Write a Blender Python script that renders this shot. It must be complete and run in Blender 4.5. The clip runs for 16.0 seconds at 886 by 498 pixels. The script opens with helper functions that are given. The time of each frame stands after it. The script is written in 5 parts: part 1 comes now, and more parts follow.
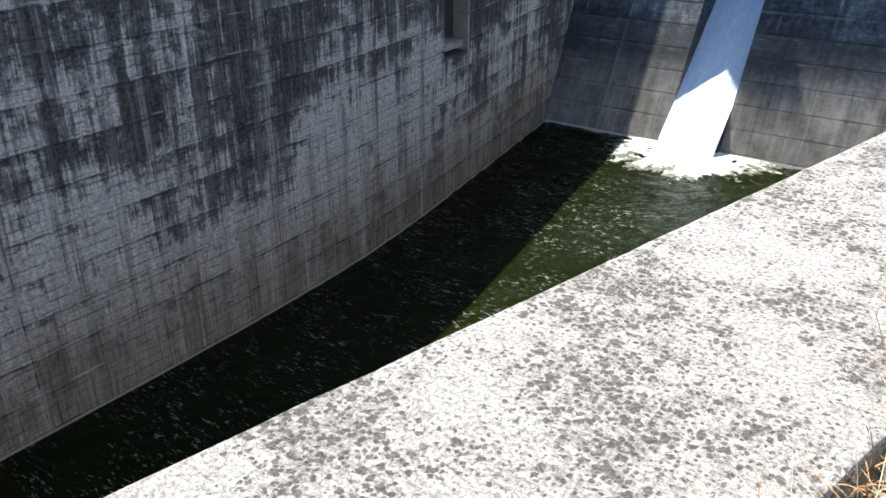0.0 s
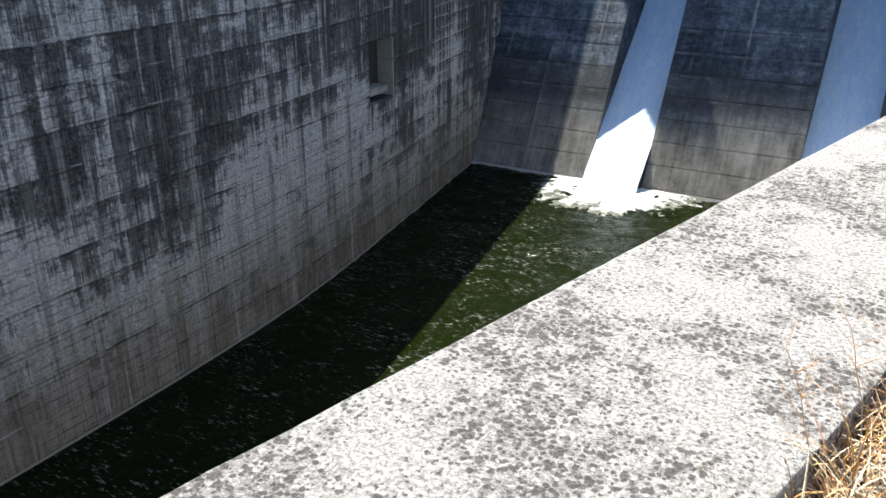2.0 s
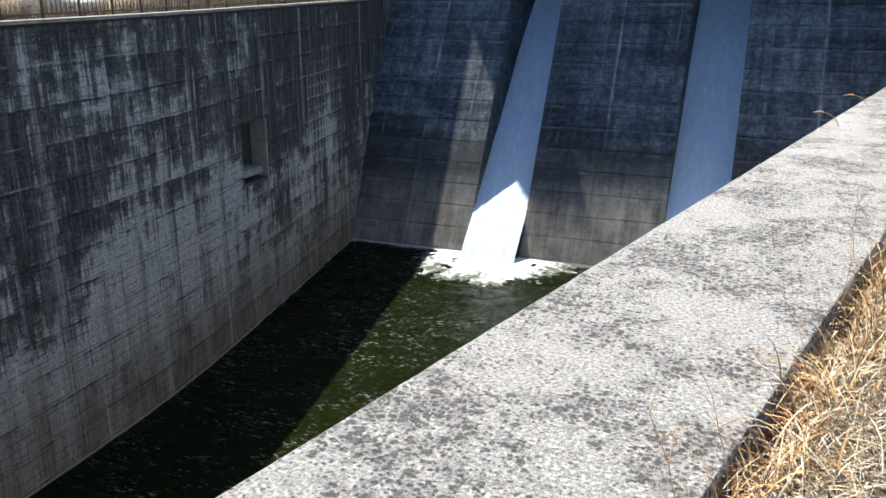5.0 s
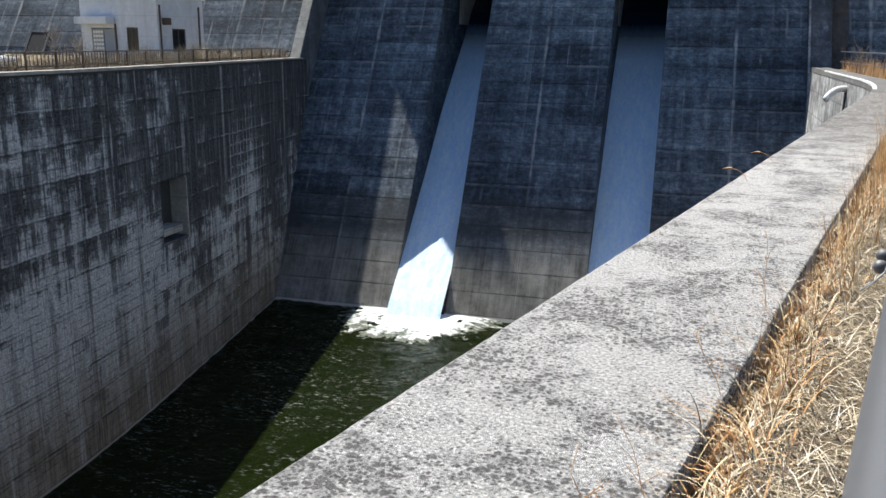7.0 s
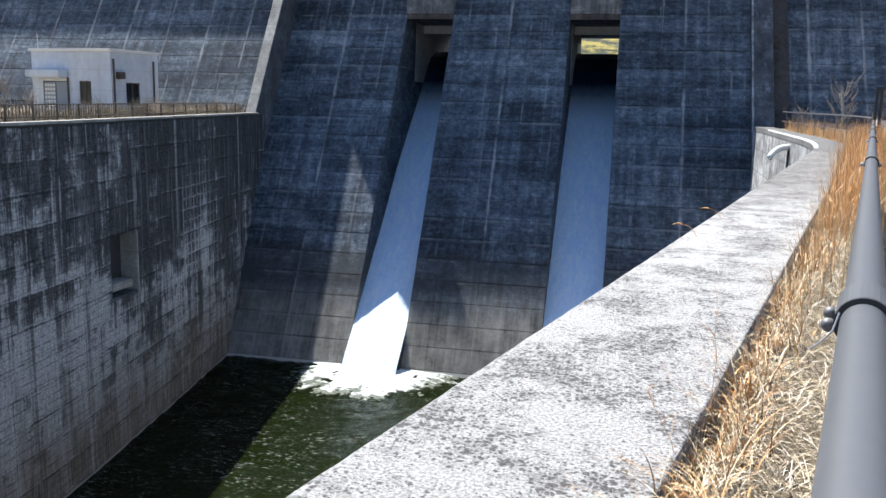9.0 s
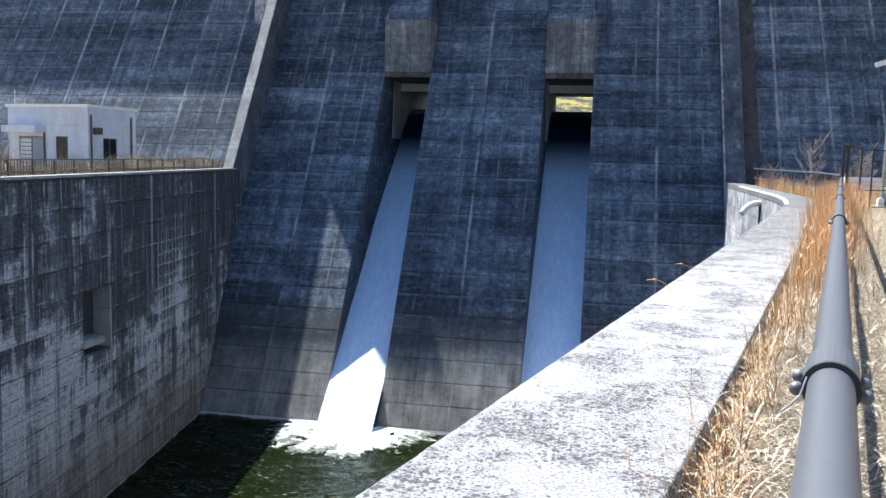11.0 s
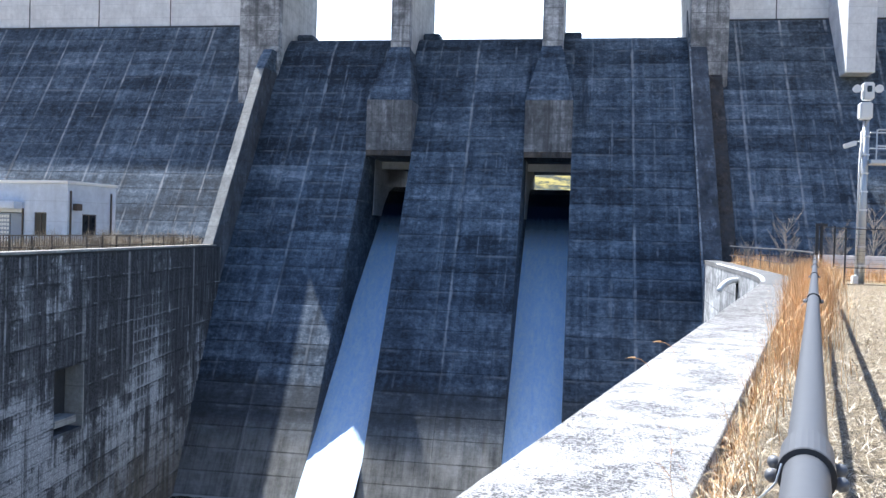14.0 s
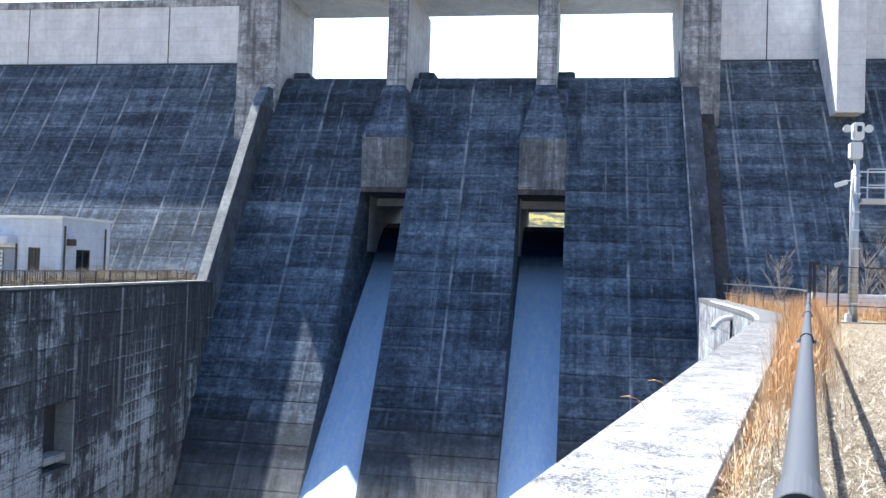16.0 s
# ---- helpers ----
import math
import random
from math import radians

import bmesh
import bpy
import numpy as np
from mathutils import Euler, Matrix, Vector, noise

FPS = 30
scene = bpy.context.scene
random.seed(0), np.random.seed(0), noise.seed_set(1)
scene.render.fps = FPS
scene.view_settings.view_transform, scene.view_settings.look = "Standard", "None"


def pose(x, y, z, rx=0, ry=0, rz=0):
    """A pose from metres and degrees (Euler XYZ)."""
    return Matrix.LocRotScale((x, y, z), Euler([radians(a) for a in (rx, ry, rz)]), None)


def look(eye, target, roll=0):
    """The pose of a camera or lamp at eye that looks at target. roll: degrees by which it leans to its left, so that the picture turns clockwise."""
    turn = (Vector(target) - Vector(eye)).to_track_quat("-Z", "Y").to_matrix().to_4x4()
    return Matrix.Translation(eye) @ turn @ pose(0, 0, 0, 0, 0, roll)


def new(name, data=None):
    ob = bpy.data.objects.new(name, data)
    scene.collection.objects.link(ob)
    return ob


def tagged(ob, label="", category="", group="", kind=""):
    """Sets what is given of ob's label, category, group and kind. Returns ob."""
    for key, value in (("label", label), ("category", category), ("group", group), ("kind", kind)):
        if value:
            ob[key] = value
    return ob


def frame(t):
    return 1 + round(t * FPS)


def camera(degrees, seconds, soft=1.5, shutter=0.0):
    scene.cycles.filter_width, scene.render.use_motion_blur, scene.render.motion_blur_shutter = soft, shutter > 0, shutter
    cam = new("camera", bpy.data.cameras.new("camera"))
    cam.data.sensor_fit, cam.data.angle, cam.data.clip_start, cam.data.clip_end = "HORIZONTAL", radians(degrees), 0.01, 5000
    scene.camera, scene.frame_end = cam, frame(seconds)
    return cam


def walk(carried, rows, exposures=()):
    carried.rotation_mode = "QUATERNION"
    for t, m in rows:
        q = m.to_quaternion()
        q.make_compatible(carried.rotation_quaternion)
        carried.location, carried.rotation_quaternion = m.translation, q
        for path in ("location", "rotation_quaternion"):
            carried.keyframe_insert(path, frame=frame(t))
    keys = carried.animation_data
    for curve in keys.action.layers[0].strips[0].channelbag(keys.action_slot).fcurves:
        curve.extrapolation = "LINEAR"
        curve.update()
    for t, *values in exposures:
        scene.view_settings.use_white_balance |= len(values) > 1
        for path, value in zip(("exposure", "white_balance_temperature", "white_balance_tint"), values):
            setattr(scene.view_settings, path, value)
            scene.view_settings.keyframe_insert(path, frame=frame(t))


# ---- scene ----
cam = camera(56.42, 16.0)
PATH = [
    (0, look((-0.083, -0.272, 1.431), (-20.119, 29.496, -16.245), -0.03)),
    (0.5, look((-0.077, -0.260, 1.431), (-19.633, 30.068, -15.826), -0.09)),
    (1, look((-0.072, -0.247, 1.431), (-19.070, 30.688, -15.366), -0.09)),
    (1.5, look((-0.068, -0.231, 1.430), (-18.435, 31.336, -14.884), 0.02)),
    (2, look((-0.059, -0.215, 1.432), (-17.766, 31.980, -14.378), -0.08)),
    (2.5, look((-0.052, -0.200, 1.431), (-17.058, 32.630, -13.834), -0.02)),
    (3, look((-0.047, -0.189, 1.431), (-16.308, 33.261, -13.288), 0.05)),
    (3.5, look((-0.039, -0.179, 1.432), (-15.554, 33.862, -12.727), 0.07)),
    (4, look((-0.032, -0.162, 1.434), (-14.788, 34.442, -12.160), -0.03)),
    (6.5, look((-0.016, -0.081, 1.411), (-10.670, 37.041, -9.005), 0.59)),
    (7, look((-0.012, -0.059, 1.406), (-9.965, 37.441, -8.323), 0.78)),
    (7.5, look((-0.010, -0.031, 1.398), (-9.347, 37.800, -7.636), 1.01)),
    (8, look((-0.011, 0.001, 1.391), (-8.818, 38.111, -6.982), 1.18)),
    (8.5, look((-0.004, 0.003, 1.396), (-8.390, 38.341, -6.340), 1.26)),
    (9, look((0.000, 0.000, 1.400), (-8.054, 38.530, -5.711), 1.37)),
    (11.5, look((0.014, 0.001, 1.422), (-6.927, 39.214, -2.337), 1.55)),
    (12, look((0.016, 0.000, 1.425), (-6.762, 39.302, -1.640), 1.61)),
    (12.5, look((0.019, 0.001, 1.427), (-6.623, 39.371, -1.001), 1.61)),
    (13, look((0.022, 0.003, 1.431), (-6.500, 39.426, -0.400), 1.59)),
    (13.5, look((0.023, 0.005, 1.431), (-6.386, 39.468, 0.159), 1.63)),
    (14, look((0.026, 0.009, 1.431), (-6.292, 39.500, 0.687), 1.65)),
    (14.5, look((0.028, 0.006, 1.435), (-6.221, 39.514, 1.165), 1.70)),
    (15, look((0.024, -0.003, 1.437), (-6.163, 39.515, 1.616), 1.74)),
    (15.5, look((0.020, -0.016, 1.440), (-6.107, 39.508, 2.039), 1.80)),
    (16, look((0.023, -0.028, 1.449), (-6.074, 39.491, 2.475), 1.85)),
]
walk(cam, PATH, exposures=[(0.0, 1.44, 6250, 9), (3.5, 1.20, 6200, 9), (7.0, 0.86, 6050, 9), (8.2, 0.84, 5950, 9), (9.0, 1.20, 5800, 10), (12.5, 1.46, 5480, 11), (16.0, 1.66, 5400, 11)])

# ---------------------------------------------------------------- light
SUN = Vector((0.43, -0.435, -1.0))          # the way the sunlight travels
sun_data = bpy.data.lights.new("sun", "SUN")
sun_data.energy, sun_data.angle, sun_data.color = 5.0, radians(0.53), (1.0, 0.918, 0.78)
sun = new("sun", sun_data)
sun.rotation_euler = SUN.to_track_quat("-Z", "Y").to_euler()
world = bpy.data.worlds.new("sky")
world.use_nodes = True
scene.world = world
sky = world.node_tree.nodes.new("ShaderNodeTexSky")
sky.sky_type, sky.sun_disc = "NISHITA", False
sky.sun_elevation = math.atan2(1.0, math.hypot(0.43, 0.435))
sky.sun_rotation = radians(-44.7)
sky.dust_density = 1.2
sky.ozone_density = 2.0
world.node_tree.nodes["Background"].inputs["Strength"].default_value = 0.070
world.node_tree.links.new(sky.outputs[0], world.node_tree.nodes["Background"].inputs[0])

# ---------------------------------------------------------------- helpers


def part(name, bm, material, parent=None, label="", smooth=False):
    """One bmesh as one mesh object under a thing or a part."""
    me = bpy.data.meshes.new(name)
    bm.to_mesh(me)
    bm.free()
    if smooth:
        for p in me.polygons:
            p.use_smooth = True
    me.materials.append(material)
    ob = new(name, me)
    ob.parent = parent
    if label:
        ob["label"] = label
    return ob


def box(bm, x0, x1, y0, y1, z0, z1, bevel=0.0, m=None):
    r = bmesh.ops.create_cube(bm, size=1.0)
    vs = r["verts"]
    bmesh.ops.scale(bm, verts=vs, vec=(x1 - x0, y1 - y0, z1 - z0))
    bmesh.ops.translate(bm, verts=vs, vec=((x0 + x1) / 2, (y0 + y1) / 2, (z0 + z1) / 2))
    if bevel:
        es = list({e for v in vs for e in v.link_edges})
        r = bmesh.ops.bevel(bm, geom=es, offset=bevel, segments=2, affect="EDGES")
        vs = list({v for f in r["faces"] for v in f.verts} | {v for v in vs if v.is_valid})
    if m is not None:
        bmesh.ops.transform(bm, matrix=m, verts=vs)
    return vs


def prism(bm, profile, x0, x1):
    """A closed profile of (y, z) drawn out from x0 to x1."""
    a = [bm.verts.new((x0, y, z)) for y, z in profile]
    b = [bm.verts.new((x1, y, z)) for y, z in profile]
    n = len(profile)
    bm.faces.new(a)
    bm.faces.new(b[::-1])
    for i in range(n):
        j = (i + 1) % n
        bm.faces.new((a[i], b[i], b[j], a[j]))
    bmesh.ops.recalc_face_normals(bm, faces=bm.faces)


def tube(bm, pts, r, seg=10, r1=None, caps=True):
    pts = [Vector(p) for p in pts]
    rings = []
    for i, p in enumerate(pts):
        d = (pts[min(i + 1, len(pts) - 1)] - pts[max(i - 1, 0)]).normalized()
        side = d.cross(Vector((0, 0, 1)))
        if side.length < 1e-3:
            side = d.cross(Vector((0, 1, 0)))
        side.normalize()
        up = side.cross(d)
        k = i / max(1, len(pts) - 1)
        rr = r if r1 is None else r * (1 - k) + r1 * k
        rings.append([bm.verts.new(p + rr * (math.cos(a) * side + math.sin(a) * up))
                      for a in (2 * math.pi * s / seg for s in range(seg))])
    for a, b in zip(rings, rings[1:]):
        for s in range(seg):
            bm.faces.new((a[s], a[(s + 1) % seg], b[(s + 1) % seg], b[s]))
    if caps:
        bm.faces.new(rings[0][::-1])
        bm.faces.new(rings[-1])
    return rings


def empty(name, label, category, group="", kind="", loc=(0, 0, 0)):
    ob = new(name)
    ob.location = loc
    return tagged(ob, label, category, group, kind)


# ---------------------------------------------------------------- materials


class Mat:
    """A small builder of node materials over world position."""

    def __init__(self, name, rough=0.85, metal=0.0):
        self.m = bpy.data.materials.new(name)
        self.m.use_nodes = True
        self.t = self.m.node_tree
        self.b = self.t.nodes["Principled BSDF"]
        self.b.inputs["Roughness"].default_value = rough
        self.b.inputs["Metallic"].default_value = metal
        self.pos = self.t.nodes.new("ShaderNodeNewGeometry").outputs["Position"]

    def link(self, a, b):
        self.t.links.new(a, b)

    def scaled(self, v):
        n = self.t.nodes.new("ShaderNodeMapping")
        n.inputs["Scale"].default_value = v
        self.link(self.pos, n.inputs["Vector"])
        return n.outputs[0]

    def noise(self, scale, detail=5.0, rough=0.6, vec=None, distort=0.0):
        n = self.t.nodes.new("ShaderNodeTexNoise")
        n.inputs["Scale"].default_value = 1.0
        n.inputs["Detail"].default_value, n.inputs["Roughness"].default_value = detail, rough
        n.inputs["Distortion"].default_value = distort
        self.link(self.scaled(scale if isinstance(scale, tuple) else (scale,) * 3), n.inputs["Vector"])
        return n.outputs["Fac"]

    def ramp(self, fac, stops):
        n = self.t.nodes.new("ShaderNodeValToRGB")
        e = n.color_ramp.elements
        while len(e) < len(stops):
            e.new(0.5)
        for el, (p, c) in zip(e, stops):
            el.position = p
            el.color = (*((c,) * 3 if isinstance(c, (int, float)) else c), 1)
        self.link(fac, n.inputs[0])
        return n.outputs[0]

    def math(self, op, a, b=0.0):
        n = self.t.nodes.new("ShaderNodeMath")
        n.operation = op
        for i, v in enumerate((a, b)):
            if isinstance(v, (int, float)):
                n.inputs[i].default_value = v
            else:
                self.link(v, n.inputs[i])
        return n.outputs[0]

    def mix(self, fac, a, b, mode="MIX"):
        n = self.t.nodes.new("ShaderNodeMix")
        n.data_type, n.blend_type = "RGBA", mode
        for i, v in ((0, fac), (6, a), (7, b)):
            if isinstance(v, (int, float)):
                n.inputs[i].default_value = v if i == 0 else (v, v, v, 1)
            elif isinstance(v, tuple):
                n.inputs[i].default_value = (*v, 1)
            else:
                self.link(v, n.inputs[i])
        return n.outputs[2]

    def z(self):
        n = self.t.nodes.new("ShaderNodeSeparateXYZ")
        self.link(self.pos, n.inputs[0])
        return n.outputs

    def rand(self):
        return self.t.nodes.new("ShaderNodeObjectInfo").outputs["Random"]

    def island(self):
        return self.t.nodes.new("ShaderNodeNewGeometry").outputs["Random Per Island"]

    def done(self, color, bump=None, strength=0.4, dist=0.02, rough=None):
        if isinstance(color, tuple):
            self.b.inputs["Base Color"].default_value = (*color, 1)
        else:
            self.link(color, self.b.inputs["Base Color"])
        if rough is not None:
            self.link(rough, self.b.inputs["Roughness"])
        if bump is not None:
            n = self.t.nodes.new("ShaderNodeBump")
            n.inputs["Strength"].default_value, n.inputs["Distance"].default_value = strength, dist
            self.link(bump, n.inputs["Height"])
            self.link(n.outputs[0], self.b.inputs["Normal"])
        return self.m


def wall_concrete():
    """Old formed concrete: pale board-marked skin, black runs that start at the lifts, form panels that weathered apart, a brown damp foot."""
    k = Mat("stained_wall_concrete", 0.92)
    k.b.inputs["Specular IOR Level"].default_value = 0.25
    xyz = k.z()
    u, z = xyz[1], xyz[2]
    wob = k.noise((1.1, 1.1, 1.1), 4, 0.7)
    rowf = k.math("ADD", k.math("MULTIPLY", k.math("ADD", z, 0.225), 1 / 1.5), k.math("MULTIPLY", k.math("SUBTRACT", wob, 0.5), 0.10))
    row = k.math("FLOOR", rowf)
    f = k.math("FRACT", rowf)

    def panel_tone(width, shift, seed, r=row):
        """A steady random value for each form panel of a lift."""
        c = k.t.nodes.new("ShaderNodeCombineXYZ")
        k.link(k.math("FLOOR", k.math("ADD", k.math("MULTIPLY", u, 1 / width), k.math("MULTIPLY", r, shift))), c.inputs[0])
        k.link(r, c.inputs[1])
        c.inputs[2].default_value = seed
        n = k.t.nodes.new("ShaderNodeTexWhiteNoise")
        n.noise_dimensions = "3D"
        k.link(c.outputs[0], n.inputs["Vector"])
        return k.math("SUBTRACT", n.outputs["Value"], 0.5)

    big = k.noise((0.14, 0.14, 0.16), 4, 0.6)
    blot = k.noise((0.9, 0.9, 1.3), 8, 0.75)
    grit = k.noise((7.0, 7.0, 9.0), 6, 0.78)
    run = k.noise((0.95, 0.95, 0.055), 6, 0.70)
    run2 = k.noise((3.4, 3.4, 0.16), 6, 0.72)
    fine = k.noise((9.0, 9.0, 0.5), 5, 0.7)

    def term(total, v, w):
        return k.math("ADD", total, k.math("MULTIPLY", k.math("SUBTRACT", v, 0.5), w))

    # grime: heavier high on the wall, running down in strips, stopped or started at the lifts
    g = k.ramp(k.math("ADD", k.math("MULTIPLY", z, 1 / 18.4), 1.0), [(0.0, 0.48), (0.22, 0.33), (0.46, 0.41), (0.60, 0.76), (1.0, 0.88)])
    g = k.math("ADD", g, k.ramp(k.math("MULTIPLY", u, 0.01), [(0.34, 0.0), (0.46, 0.22), (0.56, 0.30)]))
    g = term(g, big, 2.0)
    g = term(g, blot, 1.45)
    g = term(g, run, 1.75)
    g = term(g, run2, 1.45)
    g = term(g, fine, 0.65)
    g = k.math("ADD", g, k.math("MULTIPLY", panel_tone(1.8, 0.5, 1.0), 0.16))
    g = k.math("ADD", g, k.math("MULTIPLY", panel_tone(6.0, 0.0, 2.0), 0.16))
    g = k.math("ADD", g, k.math("MULTIPLY", k.math("SUBTRACT", f, 0.45), k.ramp(blot, [(0.40, 0.05), (0.60, 0.38)])))
    dirt = k.ramp(g, [(0.38, 0.0), (0.50, 0.45), (0.64, 0.86), (0.82, 1.0)])
    skin = k.mix(k.ramp(grit, [(0.38, 0.0), (0.62, 1.0)]), (0.33, 0.328, 0.32), (0.78, 0.775, 0.765))
    skin = k.mix(k.ramp(fine, [(0.45, 0.0), (0.66, 0.5)]), skin, (0.28, 0.28, 0.285))
    dark = k.mix(k.ramp(grit, [(0.40, 0.0), (0.64, 1.0)]), (0.024, 0.024, 0.025), (0.115, 0.115, 0.117))
    dark = k.mix(k.ramp(run2, [(0.50, 0.0), (0.62, 0.55)]), dark, (0.24, 0.241, 0.245))
    c = k.mix(dirt, skin, dark)
    # long black runs over everything
    c = k.mix(k.math("MULTIPLY", k.ramp(k.noise((1.3, 1.3, 0.03), 5, 0.7), [(0.53, 0.0), (0.60, 0.75)]), k.ramp(k.noise((0.3, 0.3, 0.25), 4, 0.65), [(0.40, 0.1), (0.54, 1.0)])), c, k.mix(k.ramp(grit, [(0.40, 0.0), (0.62, 1.0)]), (0.026, 0.025, 0.024), (0.10, 0.098, 0.094)))
    # brown and green damp low down, in runs
    low = k.math("ADD", k.math("MULTIPLY", k.math("ADD", z, 18.4), 0.1), k.math("ADD", k.math("MULTIPLY", k.math("SUBTRACT", run2, 0.5), 1.2), k.math("MULTIPLY", k.math("SUBTRACT", blot, 0.5), 0.8)))
    c = k.mix(k.ramp(low, [(0.0, 0.85), (0.25, 0.62), (0.62, 0.0)]), c, k.mix(k.ramp(fine, [(0.36, 0.0), (0.64, 1.0)]), (0.075, 0.060, 0.042), (0.36, 0.30, 0.23)))
    c = k.mix(k.math("MULTIPLY", k.ramp(k.noise((0.7, 0.7, 0.05), 4, 0.65), [(0.53, 0.0), (0.60, 0.75)]), k.ramp(k.math("MULTIPLY", k.math("ADD", z, 18.4), 0.1), [(0.1, 0.7), (0.75, 0.0)])), c, k.mix(fine, (0.05, 0.046, 0.028), (0.22, 0.20, 0.13)))
    # pale upright lime runs
    c = k.mix(k.math("MULTIPLY", k.ramp(k.noise((2.6, 2.6, 0.06), 4, 0.65), [(0.60, 0.0), (0.68, 0.75)]), k.ramp(wob, [(0.42, 0.0), (0.58, 1.0)])), c, (0.58, 0.58, 0.575))
    # net of lime lines where the wall leaks near the dam
    q = k.math("MULTIPLY", k.ramp(k.math("MULTIPLY", k.math("SUBTRACT", u, 44.0), 0.05), [(0.235, 0.0), (0.24, 1.0), (0.44, 0.8), (0.62, 0.0)]), k.ramp(k.math("MULTIPLY", k.math("ADD", z, 12.0), 0.1), [(0.12, 0.0), (0.20, 1.0), (0.62, 0.8), (0.95, 0.0)]))

    def comb(v, pitch, width):
        t = k.math("FRACT", k.math("ADD", k.math("MULTIPLY", v, 1 / pitch), k.math("MULTIPLY", wob, 0.35)))
        return k.ramp(t, [(0.0, 1.0), (width, 0.0), (1 - width, 0.0), (1.0, 1.0)])

    net = k.math("MAXIMUM", k.math("MULTIPLY", comb(z, 0.75, 0.14), 0.9), comb(u, 0.62, 0.16))
    c = k.mix(k.math("MULTIPLY", k.math("MULTIPLY", q, net), k.ramp(blot, [(0.40, 0.1), (0.56, 1.0)])), c, (0.66, 0.66, 0.65))
    # the upright joints leak
    t = k.math("MULTIPLY", k.math("ABSOLUTE", k.math("SUBTRACT", k.math("FRACT", k.math("ADD", k.math("MULTIPLY", u, 1 / 6.0), 0.5)), 0.5)), 6.0)
    w = k.math("ADD", t, k.math("MULTIPLY", k.math("SUBTRACT", run2, 0.5), 0.5))
    c = k.mix(k.math("MULTIPLY", k.ramp(w, [(0.04, 0.8), (0.20, 0.0)]), k.ramp(big, [(0.42, 0.1), (0.58, 1.0)])), c, (0.46, 0.45, 0.43))
    c = k.mix(k.math("MULTIPLY", k.ramp(t, [(0.015, 0.85), (0.045, 0.0)]), k.ramp(blot, [(0.42, 0.0), (0.58, 1.0)])), c, (0.03, 0.03, 0.03))
    # board marks between the lifts, broken up, and the lifts themselves
    board = k.math("FRACT", k.math("ADD", k.math("MULTIPLY", z, 1 / 0.375), k.math("MULTIPLY", wob, 0.5)))
    line = k.ramp(board, [(0.0, 1.0), (0.13, 0.0), (0.87, 0.0), (1.0, 1.0)])
    c = k.mix(k.math("MULTIPLY", k.math("MULTIPLY", line, k.ramp(k.noise((0.8, 0.8, 2.6), 5, 0.75), [(0.44, 0.0), (0.56, 1.0)])), 0.72), c, (0.055, 0.055, 0.056))
    half = k.math("FRACT", k.math("ADD", k.math("MULTIPLY", u, 1 / 0.9), k.math("MULTIPLY", wob, 0.25)))
    c = k.mix(k.math("MULTIPLY", k.math("MULTIPLY", k.ramp(half, [(0.0, 1.0), (0.05, 0.0), (0.95, 0.0), (1.0, 1.0)]), k.ramp(blot, [(0.46, 0.0), (0.58, 1.0)])), 0.55), c, (0.06, 0.06, 0.06))
    joint = k.ramp(f, [(0.0, 1.0), (0.045, 0.0), (0.93, 0.0), (0.985, 1.0)])
    c = k.mix(k.math("MULTIPLY", joint, k.ramp(k.noise((0.5, 0.5, 0.5), 5, 0.75), [(0.44, 0.10), (0.62, 0.90)])), c, (0.022, 0.022, 0.022))
    c = k.mix(k.math("MULTIPLY", k.ramp(f, [(0.05, 0.0), (0.075, 0.8), (0.12, 0.0)]), k.ramp(k.noise((0.45, 0.45, 0.9), 5, 0.75), [(0.52, 0.0), (0.62, 1.0)])), c, (0.52, 0.52, 0.52))
    foot = k.ramp(k.math("MULTIPLY", k.math("ADD", z, 18.4), 2.0), [(0.0, 1.0), (0.20, 1.0), (0.30, 0.0)])
    c = k.mix(k.math("MULTIPLY", foot, 0.8), c, (0.36, 0.35, 0.32))
    return k.done(c, k.math("ADD", grit, k.math("MULTIPLY", line, -0.5)), 0.7, 0.05)


